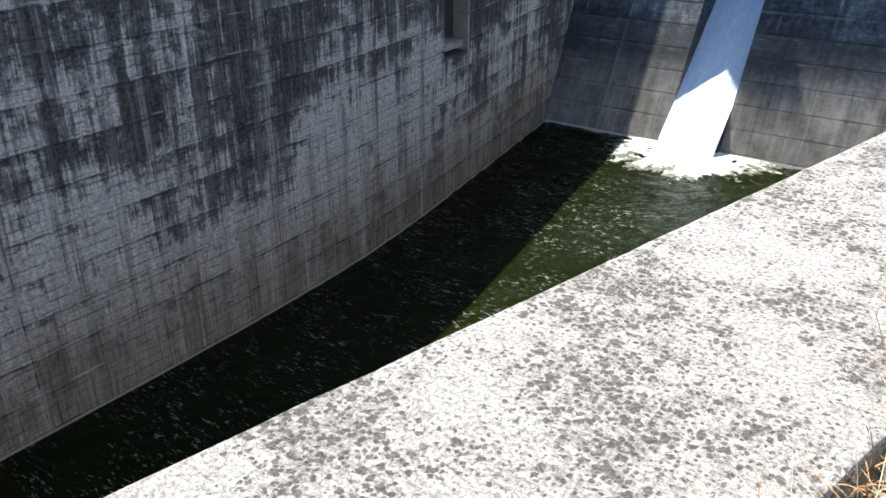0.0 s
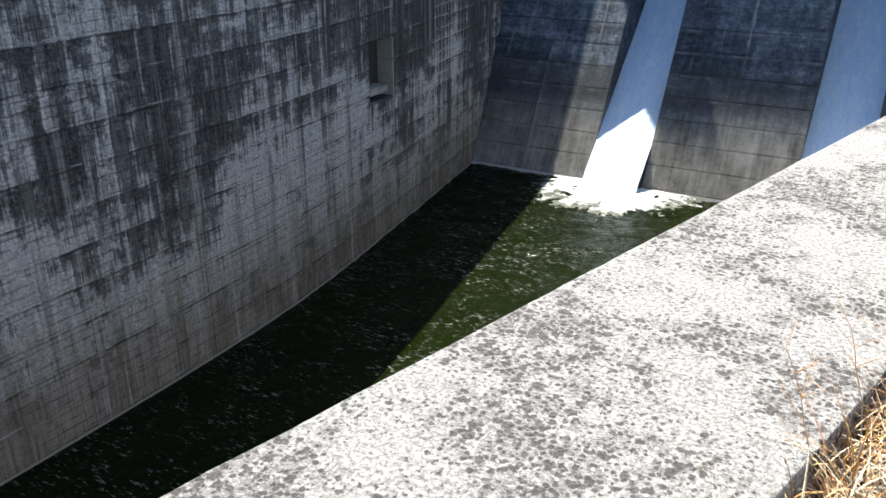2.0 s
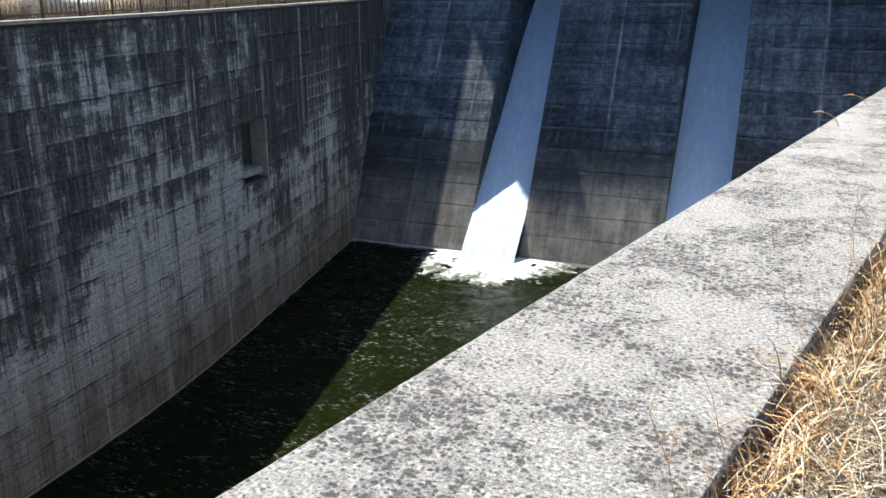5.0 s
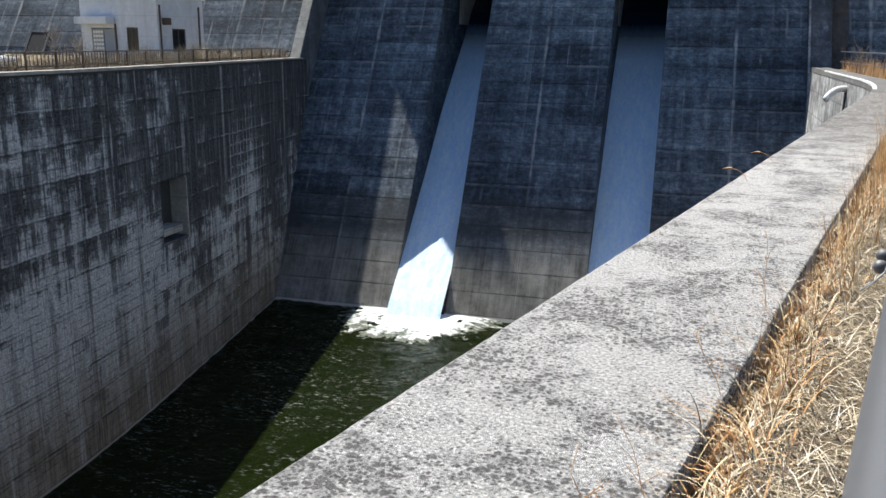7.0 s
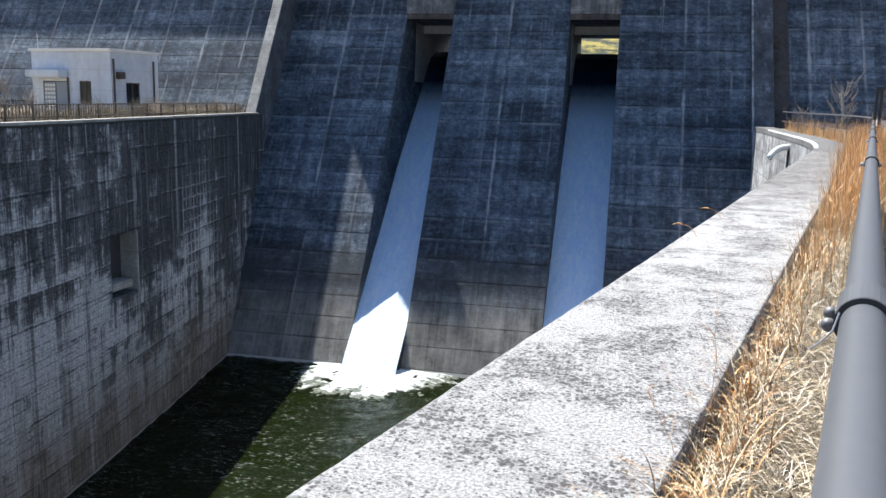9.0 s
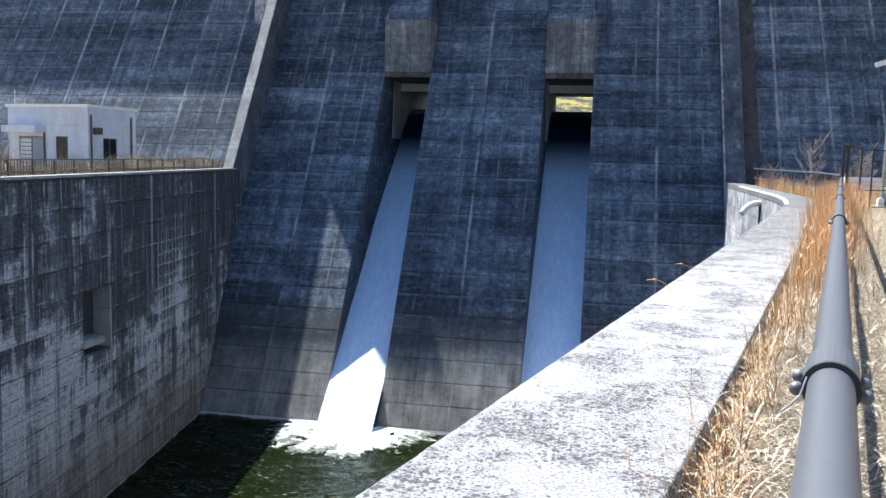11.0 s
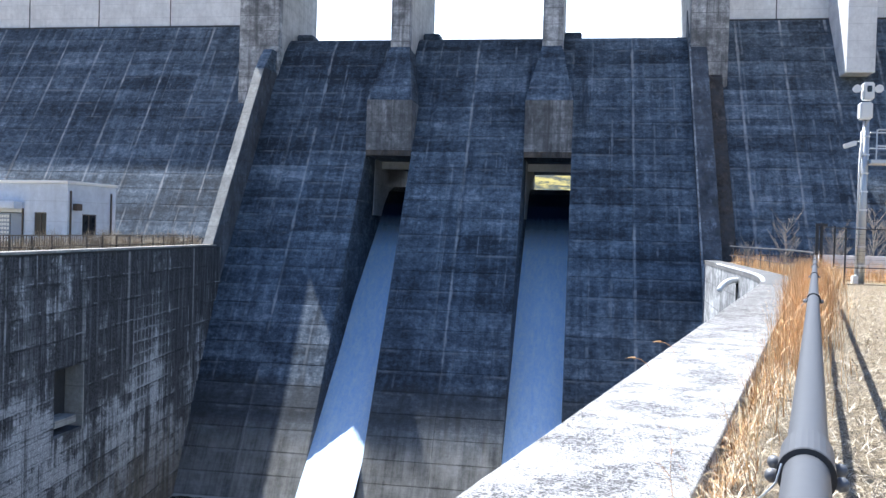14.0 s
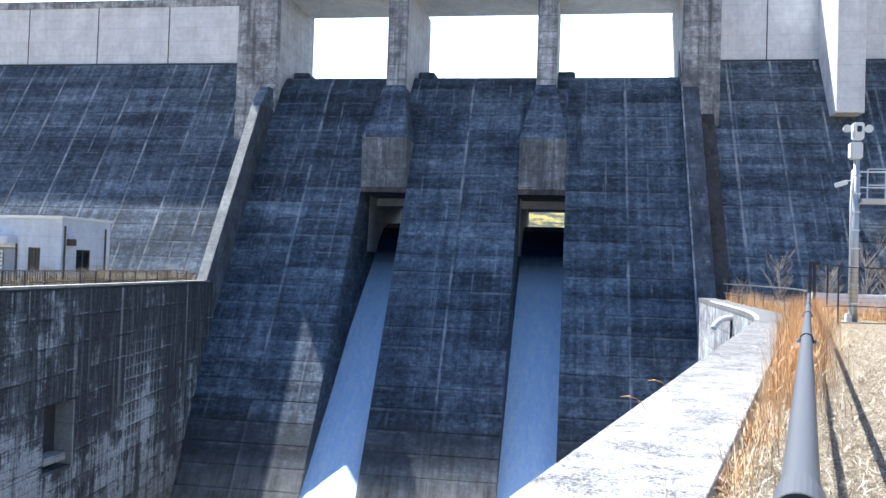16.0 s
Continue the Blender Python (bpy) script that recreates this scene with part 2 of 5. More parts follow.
def dam_concrete(name, x0, spacing, z0):
    """Dark weathered mass concrete, each lift a little different, with lime runs from the block joints."""
    k = Mat(name, 0.88)
    xyz = k.z()
    big = k.noise((0.09, 0.05, 0.09), 4, 0.6)
    run = k.noise((1.5, 0.04, 0.04), 5, 0.68)
    band = k.noise((0.07, 0.6, 1.0), 4, 0.65)
    blot = k.noise((0.9, 0.6, 0.6), 7, 0.74)
    s = k.math("ADD", k.math("MULTIPLY", big, 0.40), k.math("MULTIPLY", run, 0.28))
    s = k.math("ADD", s, k.math("MULTIPLY", band, 0.42))
    s = k.math("ADD", s, k.math("MULTIPLY", blot, 0.36))
    s = k.math("ADD", s, k.math("MULTIPLY", k.math("SUBTRACT", k.noise((2.2, 2.0, 3.4), 7, 0.88), 0.5), 0.78))
    s = k.math("ADD", s, k.math("MULTIPLY", k.math("SUBTRACT", k.rand(), 0.5), 0.09))
    c = k.ramp(s, [(0.60, (0.018, 0.024, 0.033)), (0.72, (0.061, 0.079, 0.102)), (0.82, (0.126, 0.156, 0.190)), (0.95, (0.31, 0.34, 0.375))])
    # lime from the vertical joints
    t = k.math("ABSOLUTE", k.math("SUBTRACT", k.math("FRACT", k.math("ADD", k.math("MULTIPLY", k.math("SUBTRACT", xyz[0], x0), 1 / spacing), 0.5)), 0.5))
    w = k.math("ADD", k.math("MULTIPLY", t, spacing), k.math("MULTIPLY", k.math("SUBTRACT", blot, 0.5), 0.55))
    seam = k.math("MULTIPLY", k.ramp(w, [(0.03, 1.0), (0.15, 0.0)]), k.ramp(k.noise((0.15, 0.25, 0.25), 4, 0.7), [(0.40, 0.0), (0.60, 0.9)]))
    lime = k.math("MULTIPLY", k.ramp(k.noise((3.0, 0.05, 0.05), 3, 0.6), [(0.62, 0.0), (0.72, 0.45)]), k.ramp(blot, [(0.42, 0.0), (0.6, 1.0)]))
    c = k.mix(k.math("MAXIMUM", seam, lime), c, (0.40, 0.40, 0.395))
    # fainter form joints between, broken and leaking here and there
    t2 = k.math("ABSOLUTE", k.math("SUBTRACT", k.math("FRACT", k.math("ADD", k.math("MULTIPLY", k.math("SUBTRACT", xyz[0], x0), 1 / 1.82), 0.5)), 0.5))
    w2 = k.math("ADD", k.math("MULTIPLY", t2, 1.82), k.math("MULTIPLY", k.math("SUBTRACT", blot, 0.5), 0.45))
    c = k.mix(k.math("MULTIPLY", k.ramp(w2, [(0.02, 0.8), (0.12, 0.0)]), k.ramp(k.noise((0.5, 0.28, 0.28), 4, 0.7), [(0.52, 0.0), (0.64, 0.75)])), c, (0.31, 0.325, 0.34))
    c = k.mix(k.math("MULTIPLY", k.ramp(k.noise((1.1, 0.12, 0.12), 4, 0.6), [(0.55, 0.0), (0.66, 0.7)]), k.ramp(big, [(0.45, 0.0), (0.6, 1.0)])), c, (0.024, 0.029, 0.036))
    tide = k.math("ADD", xyz[2], k.math("MULTIPLY", blot, 2.0))
    c = k.mix(k.ramp(k.math("MULTIPLY", k.math("ADD", tide, 14.0), 0.1), [(0.0, 0.0), (0.25, 0.65), (0.42, 0.55), (0.5, 0.0)]), c, k.mix(blot, (0.028, 0.027, 0.026), (0.085, 0.083, 0.078)))
    foot = k.ramp(k.math("MULTIPLY", k.math("ADD", tide, 20.0), 0.1), [(0.62, 1.0), (0.82, 0.0)])
    c = k.mix(k.math("MULTIPLY", foot, 0.75), c, k.mix(k.ramp(k.math("ADD", k.math("MULTIPLY", blot, 0.5), k.math("MULTIPLY", run, 0.5)), [(0.36, 0.0), (0.64, 1.0)]), (0.075, 0.07, 0.06), (0.40, 0.375, 0.325)))
    # form boards
    q = k.math("FRACT", k.math("MULTIPLY", k.math("SUBTRACT", xyz[2], z0), 1 / 1.5))
    c = k.mix(k.math("MULTIPLY", k.ramp(q, [(0.0, 0.6), (0.03, 0.5), (0.07, 0.0), (0.97, 0.0), (1.0, 0.6)]), k.ramp(k.noise((0.25, 0.6, 0.6), 5, 0.7), [(0.46, 0.0), (0.64, 1.0)])), c, (0.02, 0.02, 0.021))
    c = k.mix(k.math("MULTIPLY", k.ramp(q, [(0.80, 0.0), (0.92, 0.55), (0.97, 0.0)]), k.ramp(k.noise((0.4, 0.8, 0.8), 5, 0.75), [(0.48, 0.0), (0.62, 1.0)])), c, (0.30, 0.30, 0.30))
    j = k.math("FRACT", k.math("MULTIPLY", k.math("SUBTRACT", xyz[2], z0), 1 / 0.5))
    line = k.ramp(j, [(0.0, 0.75), (0.05, 1.0), (0.95, 1.0), (1.0, 0.75)])
    c = k.mix(k.ramp(band, [(0.4, 0.0), (0.6, 1.0)]), c, k.mix(1.0, c, line, "MULTIPLY"))
    edge = k.ramp(k.math("MULTIPLY", k.math("ADD", xyz[2], 18.4), 2.0), [(0.0, 1.0), (0.25, 1.0), (0.4, 0.0)])
    c = k.mix(k.math("MULTIPLY", edge, 0.85), c, (0.48, 0.47, 0.44))
    return k.done(c, k.math("ADD", k.noise(5.0, 7, 0.72), blot), 0.5, 0.05)


def pale_concrete(name, lo, hi, streak=0.5):
    k = Mat(name, 0.85)
    a = k.noise((0.5, 0.5, 0.35), 6, 0.65)
    r = k.noise((1.8, 1.8, 0.09), 5, 0.65)
    c = k.mix(k.ramp(a, [(0.36, 0.0), (0.64, 1.0)]), lo, hi)
    b = k.noise((2.4, 2.4, 2.0), 8, 0.8)
    c = k.mix(0.06 + 0.8 * streak, c, k.mix(1.0, c, k.ramp(b, [(0.40, 0.45), (0.60, 1.35)]), "MULTIPLY"))
    if streak > 0.5:
        c = k.mix(k.math("MULTIPLY", k.ramp(k.noise((1.3, 1.3, 0.06), 5, 0.7), [(0.54, 0.0), (0.64, 0.6)]), k.ramp(b, [(0.42, 0.2), (0.58, 1.0)])), c, tuple(min(0.6, 2.1 * v) for v in hi))
    j = k.math("FRACT", k.math("MULTIPLY", k.z()[2], 1 / 1.5))
    c = k.mix(k.math("MULTIPLY", k.ramp(j, [(0.0, 1.0), (0.03, 0.0), (0.97, 0.0), (1.0, 1.0)]), min(0.8, streak + 0.1)), c, (0.06, 0.06, 0.06))
    c = k.mix(k.math("MULTIPLY", k.ramp(k.noise((0.35, 0.35, 0.9), 4, 0.7), [(0.45, 0.0), (0.62, 1.0)]), 0.7 * streak), c, (0.075, 0.075, 0.077))
    c = k.mix(k.math("MULTIPLY", k.ramp(r, [(0.48, 0.0), (0.68, 1.0)]), streak), c, (0.07, 0.07, 0.07))
    return k.done(c, k.noise(8.0, 6, 0.7), 0.35, 0.03)


def coping_concrete():
    """Sun-bleached parapet top: pale cement skin with round grey lichen spots, grit and pits."""
    k = Mat("bleached_coping_concrete", 0.95)
    k.b.inputs["Specular IOR Level"].default_value = 0.15
    big = k.noise(1.6, 5, 0.65)
    mid = k.noise(9.0, 5, 0.7)
    fine = k.ramp(k.noise(58.0, 6, 0.82), [(0.40, 0.0), (0.58, 1.0)])
    tiny = k.noise(220.0, 3, 0.6)

    def spots(scale, size):
        v = k.t.nodes.new("ShaderNodeTexVoronoi")
        v.inputs["Scale"].default_value = scale
        warp = k.t.nodes.new("ShaderNodeVectorMath")
        n = k.t.nodes.new("ShaderNodeTexNoise")
        n.inputs["Scale"].default_value = scale * 1.7
        k.link(k.pos, n.inputs["Vector"])
        warp.operation = "MULTIPLY_ADD"
        k.link(n.outputs["Color"], warp.inputs[0])
        warp.inputs[1].default_value = (0.7 / scale,) * 3
        k.link(k.pos, warp.inputs[2])
        k.link(warp.outputs[0], v.inputs["Vector"])
        r = k.t.nodes.new("ShaderNodeSeparateColor")
        k.link(v.outputs["Color"], r.inputs[0])
        lim = k.math("MULTIPLY", k.math("MULTIPLY", r.outputs[0], k.ramp(big, [(0.37, 0.18), (0.58, 1.0)])), size)
        return k.ramp(k.math("ADD", k.math("MULTIPLY", k.math("SUBTRACT", lim, v.outputs["Distance"]), 4.0), 0.5), [(0.30, 0.0), (0.75, 1.0)])

    c = k.mix(fine, (0.24, 0.235, 0.23), (0.72, 0.706, 0.69))
    area = k.ramp(k.math("ADD", k.math("MULTIPLY", big, 0.7), k.math("MULTIPLY", mid, 0.3)), [(0.44, 0.0), (0.58, 1.0)])
    grime = k.math("MULTIPLY", k.ramp(k.math("ADD", mid, k.math("MULTIPLY", k.math("SUBTRACT", big, 0.5), 0.9)), [(0.48, 0.0), (0.62, 1.0)]), 0.50)
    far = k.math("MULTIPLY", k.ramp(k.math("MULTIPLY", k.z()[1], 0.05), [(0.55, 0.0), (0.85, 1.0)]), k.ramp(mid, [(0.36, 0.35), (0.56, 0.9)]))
    c = k.mix(grime, c, k.mix(fine, (0.105, 0.101, 0.099), (0.31, 0.30, 0.296)))
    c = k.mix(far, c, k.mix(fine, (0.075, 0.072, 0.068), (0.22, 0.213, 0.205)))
    c = k.mix(k.math("MULTIPLY", k.ramp(k.noise(75.0, 4, 0.75), [(0.56, 0.0), (0.63, 0.8)]), area), c, (0.12, 0.117, 0.112))
    sp = k.math("MAXIMUM", k.math("MAXIMUM", spots(27.0, 0.60), spots(52.0, 0.72)), spots(12.0, 0.36))
    c = k.mix(k.math("MULTIPLY", sp, 0.86), c, k.mix(fine, (0.060, 0.057, 0.056), (0.155, 0.149, 0.146)))
    h = k.math("ADD", k.math("MULTIPLY", fine, 0.8), k.math("MULTIPLY", tiny, 0.4))
    h = k.math("SUBTRACT", h, k.math("MULTIPLY", sp, 0.25))
    return k.done(c, h, 0.8, 0.010)


def water_material():
    k = Mat("green_basin_water", 0.05)
    h = k.math("ADD", k.noise((2.6, 4.2, 1.0), 5, 0.65, distort=0.6), k.math("MULTIPLY", k.noise((10.0, 15.0, 1.0), 3, 0.6), 0.40))
    c = k.mix(k.noise(0.25, 3, 0.6), (0.0028, 0.0052, 0.0006), (0.008, 0.0120, 0.0014))
    # pale flecks in the colour: painted sun glints as well as foam bubbles
    glint_and_foam = k.math("MULTIPLY", k.ramp(k.noise((2.6, 9.0, 1.0), 4, 0.68), [(0.59, 0.0), (0.64, 1.0)]), k.ramp(k.noise((0.35, 0.45, 1.0), 4, 0.7), [(0.42, 0.0), (0.55, 0.95)]))
    c = k.mix(glint_and_foam, c, (0.17, 0.18, 0.17))
    k.b.inputs["IOR"].default_value = 1.333
    k.b.inputs["Specular IOR Level"].default_value = 0.09
    return k.done(c, h, 0.6, 0.14)


def white_water():
    k = Mat("aerated_white_water", 0.55)
    f = k.noise((3.0, 0.7, 0.7), 6, 0.7)
    g = k.noise((4.2, 3.0, 3.0), 7, 0.78)
    c = k.mix(k.ramp(k.math("ADD", k.math("MULTIPLY", f, 0.5), k.math("MULTIPLY", g, 0.5)), [(0.36, 0.0), (0.62, 1.0)]), (0.48, 0.70, 0.98), (0.80, 0.91, 1.0))
    # smooth water near the top, also blackened to paint the slot's shade
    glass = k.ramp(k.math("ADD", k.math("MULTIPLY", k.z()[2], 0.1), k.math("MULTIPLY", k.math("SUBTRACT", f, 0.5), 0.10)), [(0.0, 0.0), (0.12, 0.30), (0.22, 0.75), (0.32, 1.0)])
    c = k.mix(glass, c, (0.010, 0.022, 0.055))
    return k.done(c, k.math("ADD", f, g), 0.5, 0.08, k.math("SUBTRACT", 0.55, k.math("MULTIPLY", glass, 0.40)))


def foam_material():
    """Thick foam is white; thin foam lets the green water through."""
    k = Mat("basin_foam", 0.45)
    n = k.noise((1.6, 1.6, 1.6), 7, 0.78)
    thick = k.math("ADD", k.math("MULTIPLY", k.math("ADD", k.z()[2], 18.4), 7.0), k.math("MULTIPLY", k.math("SUBTRACT", n, 0.5), 1.5))
    c = k.mix(k.ramp(thick, [(0.22, 0.0), (0.42, 0.6), (0.75, 1.0)]), (0.02, 0.032, 0.012), (0.86, 0.90, 0.92))
    return k.done(c, n, 0.6, 0.1)


def sky_glow():
    k = Mat("glowing_sky_sheet", 1.0)
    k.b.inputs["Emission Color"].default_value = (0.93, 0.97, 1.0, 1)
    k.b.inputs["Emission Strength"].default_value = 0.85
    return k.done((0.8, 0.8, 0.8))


def simple(name, lo, hi, scale=6.0, rough=0.6, metal=0.0, bump=0.2, dist=0.005, island=False):
    k = Mat(name, rough, metal)
    f = k.noise(scale, 5, 0.65)
    c = k.mix(f, lo, hi)
    if island:
        c = k.mix(k.island(), c, k.mix(0.5, c, (1, 1, 1), "MULTIPLY"))
        c = k.mix(1.0, c, k.ramp(k.island(), [(0.0, 0.55), (1.0, 1.25)]), "MULTIPLY")
    return k.done(c, f, bump, dist)


M_WALL = wall_concrete()
M_DAM = dam_concrete("weathered_dam_concrete", -9.8, 14.55, 19.3)
M_WING = dam_concrete("weathered_wing_concrete", -30.55, 4.1, 22.9)
M_DAM_PALE = pale_concrete("streaked_grey_concrete", (0.23, 0.233, 0.24), (0.60, 0.60, 0.60), 0.80)
M_PARAPET = pale_concrete("pale_crest_concrete", (0.66, 0.66, 0.66), (0.80, 0.80, 0.80), 0.10)
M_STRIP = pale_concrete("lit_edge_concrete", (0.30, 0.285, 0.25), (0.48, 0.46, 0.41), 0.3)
M_DARK_BROWN = pale_concrete("dark_brown_concrete", (0.020, 0.016, 0.013), (0.11, 0.088, 0.07), 0.8)
M_BLOCK = pale_concrete("grey_lift_concrete", (0.095, 0.097, 0.102), (0.27, 0.272, 0.28), 0.75)
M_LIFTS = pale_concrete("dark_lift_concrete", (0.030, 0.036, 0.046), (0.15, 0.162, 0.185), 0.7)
M_FLANK = pale_concrete("light_tinted_flank_concrete", (0.46, 0.45, 0.43), (0.62, 0.61, 0.59), 0.22)
M_CURVE = pale_concrete("grey_bend_coping", (0.11, 0.108, 0.104), (0.20, 0.195, 0.19), 0.25)
M_COPING = coping_concrete()
M_WATER = water_material()
M_FALL = white_water()
M_SKY_GLOW = sky_glow()
M_FOAM = foam_material()
M_JOINT = simple("dark_joint_concrete", (0.035, 0.035, 0.035), (0.075, 0.073, 0.07), 3.0, 0.95)
M_RAIL = simple("grey_painted_steel", (0.082, 0.084, 0.090), (0.105, 0.107, 0.113), 25.0, 0.40, 0.0, 0.08, 0.001)
M_STEEL = simple("galvanised_steel", (0.42, 0.43, 0.44), (0.58, 0.59, 0.60), 18.0, 0.42, 0.6, 0.1, 0.002)
M_BLACK = simple("black_painted_steel", (0.018, 0.018, 0.02), (0.035, 0.035, 0.037), 20.0, 0.5)
M_BOLT = simple("dull_grey_bolt", (0.10, 0.10, 0.105), (0.20, 0.20, 0.205), 40.0, 0.5, 0.3)
M_WHITE = simple("white_enamel", (0.68, 0.68, 0.66), (0.80, 0.80, 0.78), 4.0, 0.4)
M_RENDER = pale_concrete("painted_building_wall", (0.55, 0.60, 0.67), (0.66, 0.71, 0.78), 0.10)
M_GLASS = simple("dark_window_glass", (0.010, 0.012, 0.014), (0.03, 0.033, 0.036), 2.0, 0.08)
M_BROWN = simple("brown_downpipe", (0.06, 0.045, 0.035), (0.10, 0.08, 0.06), 8.0, 0.6)
M_DOOR = simple("blue_grey_door", (0.22, 0.26, 0.32), (0.30, 0.34, 0.40), 5.0, 0.5)


def grass_material(name, stops):
    """Each blade has its own shade of dry straw."""
    k = Mat(name, 0.7)
    c = k.ramp(k.island(), stops)
    c = k.mix(1.0, c, k.ramp(k.noise(30.0, 3, 0.6), [(0.3, 0.75), (0.7, 1.15)]), "MULTIPLY")
    return k.done(c)


M_STRAW = grass_material("dry_straw", [(0.0, (0.12, 0.06, 0.025)), (0.25, (0.46, 0.23, 0.08)), (0.55, (0.70, 0.42, 0.17)), (0.72, (0.80, 0.64, 0.38)), (1.0, (0.88, 0.80, 0.62))])
M_LITTER = grass_material("grey_straw", [(0.0, (0.035, 0.028, 0.022)), (0.3, (0.14, 0.105, 0.07)), (0.52, (0.44, 0.35, 0.23)), (0.76, (0.66, 0.56, 0.40)), (1.0, (0.84, 0.78, 0.66))])
M_TALL = grass_material("orange_dry_grass", [(0.0, (0.38, 0.18, 0.06)), (0.35, (0.68, 0.37, 0.14)), (0.7, (0.84, 0.53, 0.25)), (1.0, (0.88, 0.70, 0.45))])
M_WEED = grass_material("grey_brown_weeds", [(0.0, (0.10, 0.075, 0.05)), (0.5, (0.26, 0.20, 0.13)), (0.8, (0.44, 0.37, 0.26)), (1.0, (0.62, 0.56, 0.45))])
M_TWIG = simple("grey_twig_bark", (0.20, 0.17, 0.14), (0.32, 0.28, 0.23), 12.0, 0.85)


def ground_material():
    k = Mat("straw_covered_soil", 0.95)
    a = k.noise(1.4, 6, 0.7)
    f = k.noise((26.0, 34.0, 10.0), 6, 0.78, distort=1.6)
    g = k.noise((60.0, 22.0, 10.0), 3, 0.6, distort=2.0)
    c = k.ramp(f, [(0.38, (0.03, 0.023, 0.015)), (0.48, (0.17, 0.13, 0.08)), (0.58, (0.48, 0.38, 0.24)), (0.72, (0.68, 0.57, 0.38))])
    c = k.mix(k.ramp(g, [(0.54, 0.0), (0.64, 0.8)]), c, (0.60, 0.49, 0.30))
    c = k.mix(k.ramp(k.noise((7.0, 11.0, 5.0), 6, 0.78), [(0.50, 0.0), (0.58, 0.8)]), c, k.mix(g, (0.05, 0.037, 0.022), (0.20, 0.15, 0.085)))
    c = k.mix(k.ramp(a, [(0.50, 0.0), (0.66, 0.6)]), c, k.mix(f, (0.05, 0.036, 0.02), (0.36, 0.27, 0.15)))
    c = k.mix(k.ramp(k.noise(0.8, 4, 0.6), [(0.60, 0.0), (0.70, 0.4)]), c, (0.15, 0.17, 0.045))
    return k.done(c, f, 1.0, 0.04)


M_GROUND = ground_material()


def hill_material():
    k = Mat("sunlit_wood", 0.9)
    f = k.noise((0.10, 0.10, 0.30), 6, 0.75)
    return k.done(k.mix(k.ramp(f, [(0.46, 0.0), (0.56, 1.0)]), (0.012, 0.018, 0.007), (0.26, 0.21, 0.035)), f, 0.8, 1.0)


M_HILL = hill_material()

M_CAR = simple("silver_car_paint", (0.55, 0.57, 0.58), (0.60, 0.62, 0.63), 3.0, 0.3, 0.3, 0.02, 0.001)
M_TYRE = simple("black_rubber", (0.015, 0.015, 0.015), (0.03, 0.03, 0.03), 20.0, 0.8)

# ---------------------------------------------------------------- plan
WATER_Z = -18.4
N = 0.62                                   # run of the dam's face for each metre of rise
LIFT = 1.5


def face_y(z, y0=68.0):
    return y0 + N * z


def smooth_line(knots, step):
    """Points about step apart on a smooth line through (y, x) knots."""
    ys = np.array([k[0] for k in knots])
    xs = np.array([k[1] for k in knots])
    n = int((ys[-1] - ys[0]) / step)
    out = []
    for y in np.linspace(ys[0], ys[-1], n + 1):
        w = np.exp(-0.5 * ((np.linspace(-6, 6, 25)) / 2.5) ** 2)
        x = float((np.interp(y + np.linspace(-6, 6, 25), ys, xs) * w).sum() / w.sum())
        out.append((x, float(y)))
    return out


LEFT_KNOTS = [(-90, -36.0), (-40, -30.5), (-10, -27.4), (10, -26.1), (20, -25.5), (28, -25.35), (34, -25.7), (40, -26.5), (48, -27.5), (56, -28.6), (65, -29.6), (80, -30.9)]
left_line = [p for p in smooth_line(LEFT_KNOTS, 1.5) if p[1] <= 66.0]


def right_x(y):
    """Inner edge of the near training wall: straight, then bending upstream."""
    return -1.785 + 0.2715 * y


right_line = [(right_x(y), y) for y in np.arange(-60, 30.1, 1.5)]
for i in range(1, 17):
    y = 30 + 2.2 * i
    x0, y0 = right_line[-1]
    slope = 0.2715 * max(0.0, 1 - i / 7.5) ** 0.8 if i < 8 else 0.0
    right_line.append((x0 + max(slope, 0.055) * 2.2, y))
right_line = [(min(x, 9.9), y) for x, y in right_line if y <= 66]


def side(line, i, d):
    """A point beside the line, d metres to its right seen upstream."""
    a, b = Vector(line[max(i - 1, 0)]), Vector(line[min(i + 1, len(line) - 1)])
    t = (b - a).normalized()
    return Vector(line[i]) + d * Vector((t.y, -t.x))


def ribbon_wall(bm, line, d0, d1, z0, z1):
    """A solid wall along a line between two offsets."""
    rings = []
    for i in range(len(line)):
        p, q = side(line, i, d0), side(line, i, d1)
        rings.append([bm.verts.new((*p, z0)), bm.verts.new((*q, z0)), bm.verts.new((*q, z1)), bm.verts.new((*p, z1))])
    for a, b in zip(rings, rings[1:]):
        for s in range(4):
            bm.faces.new((a[s], a[(s + 1) % 4], b[(s + 1) % 4], b[s]))
    bm.faces.new(rings[0][::-1])
    bm.faces.new(rings[-1])
    bmesh.ops.recalc_face_normals(bm, faces=bm.faces)


# ---------------------------------------------------------------- ground and water
def ground_z(x, y):
    """Height of the near bank, which falls into a gap along the straight wall."""
    d = x - right_x(y) - 1.14
    dip = 0.26 * max(0.0, 1.0 - max(d, 0.0) / 0.20) ** 1.2 if y < 30 else 0.0
    return -0.12 - dip + 0.05 * noise.noise((x * 0.6, y * 0.6, 0)) + 0.02 * noise.noise((x * 2.5, y * 2.5, 4))


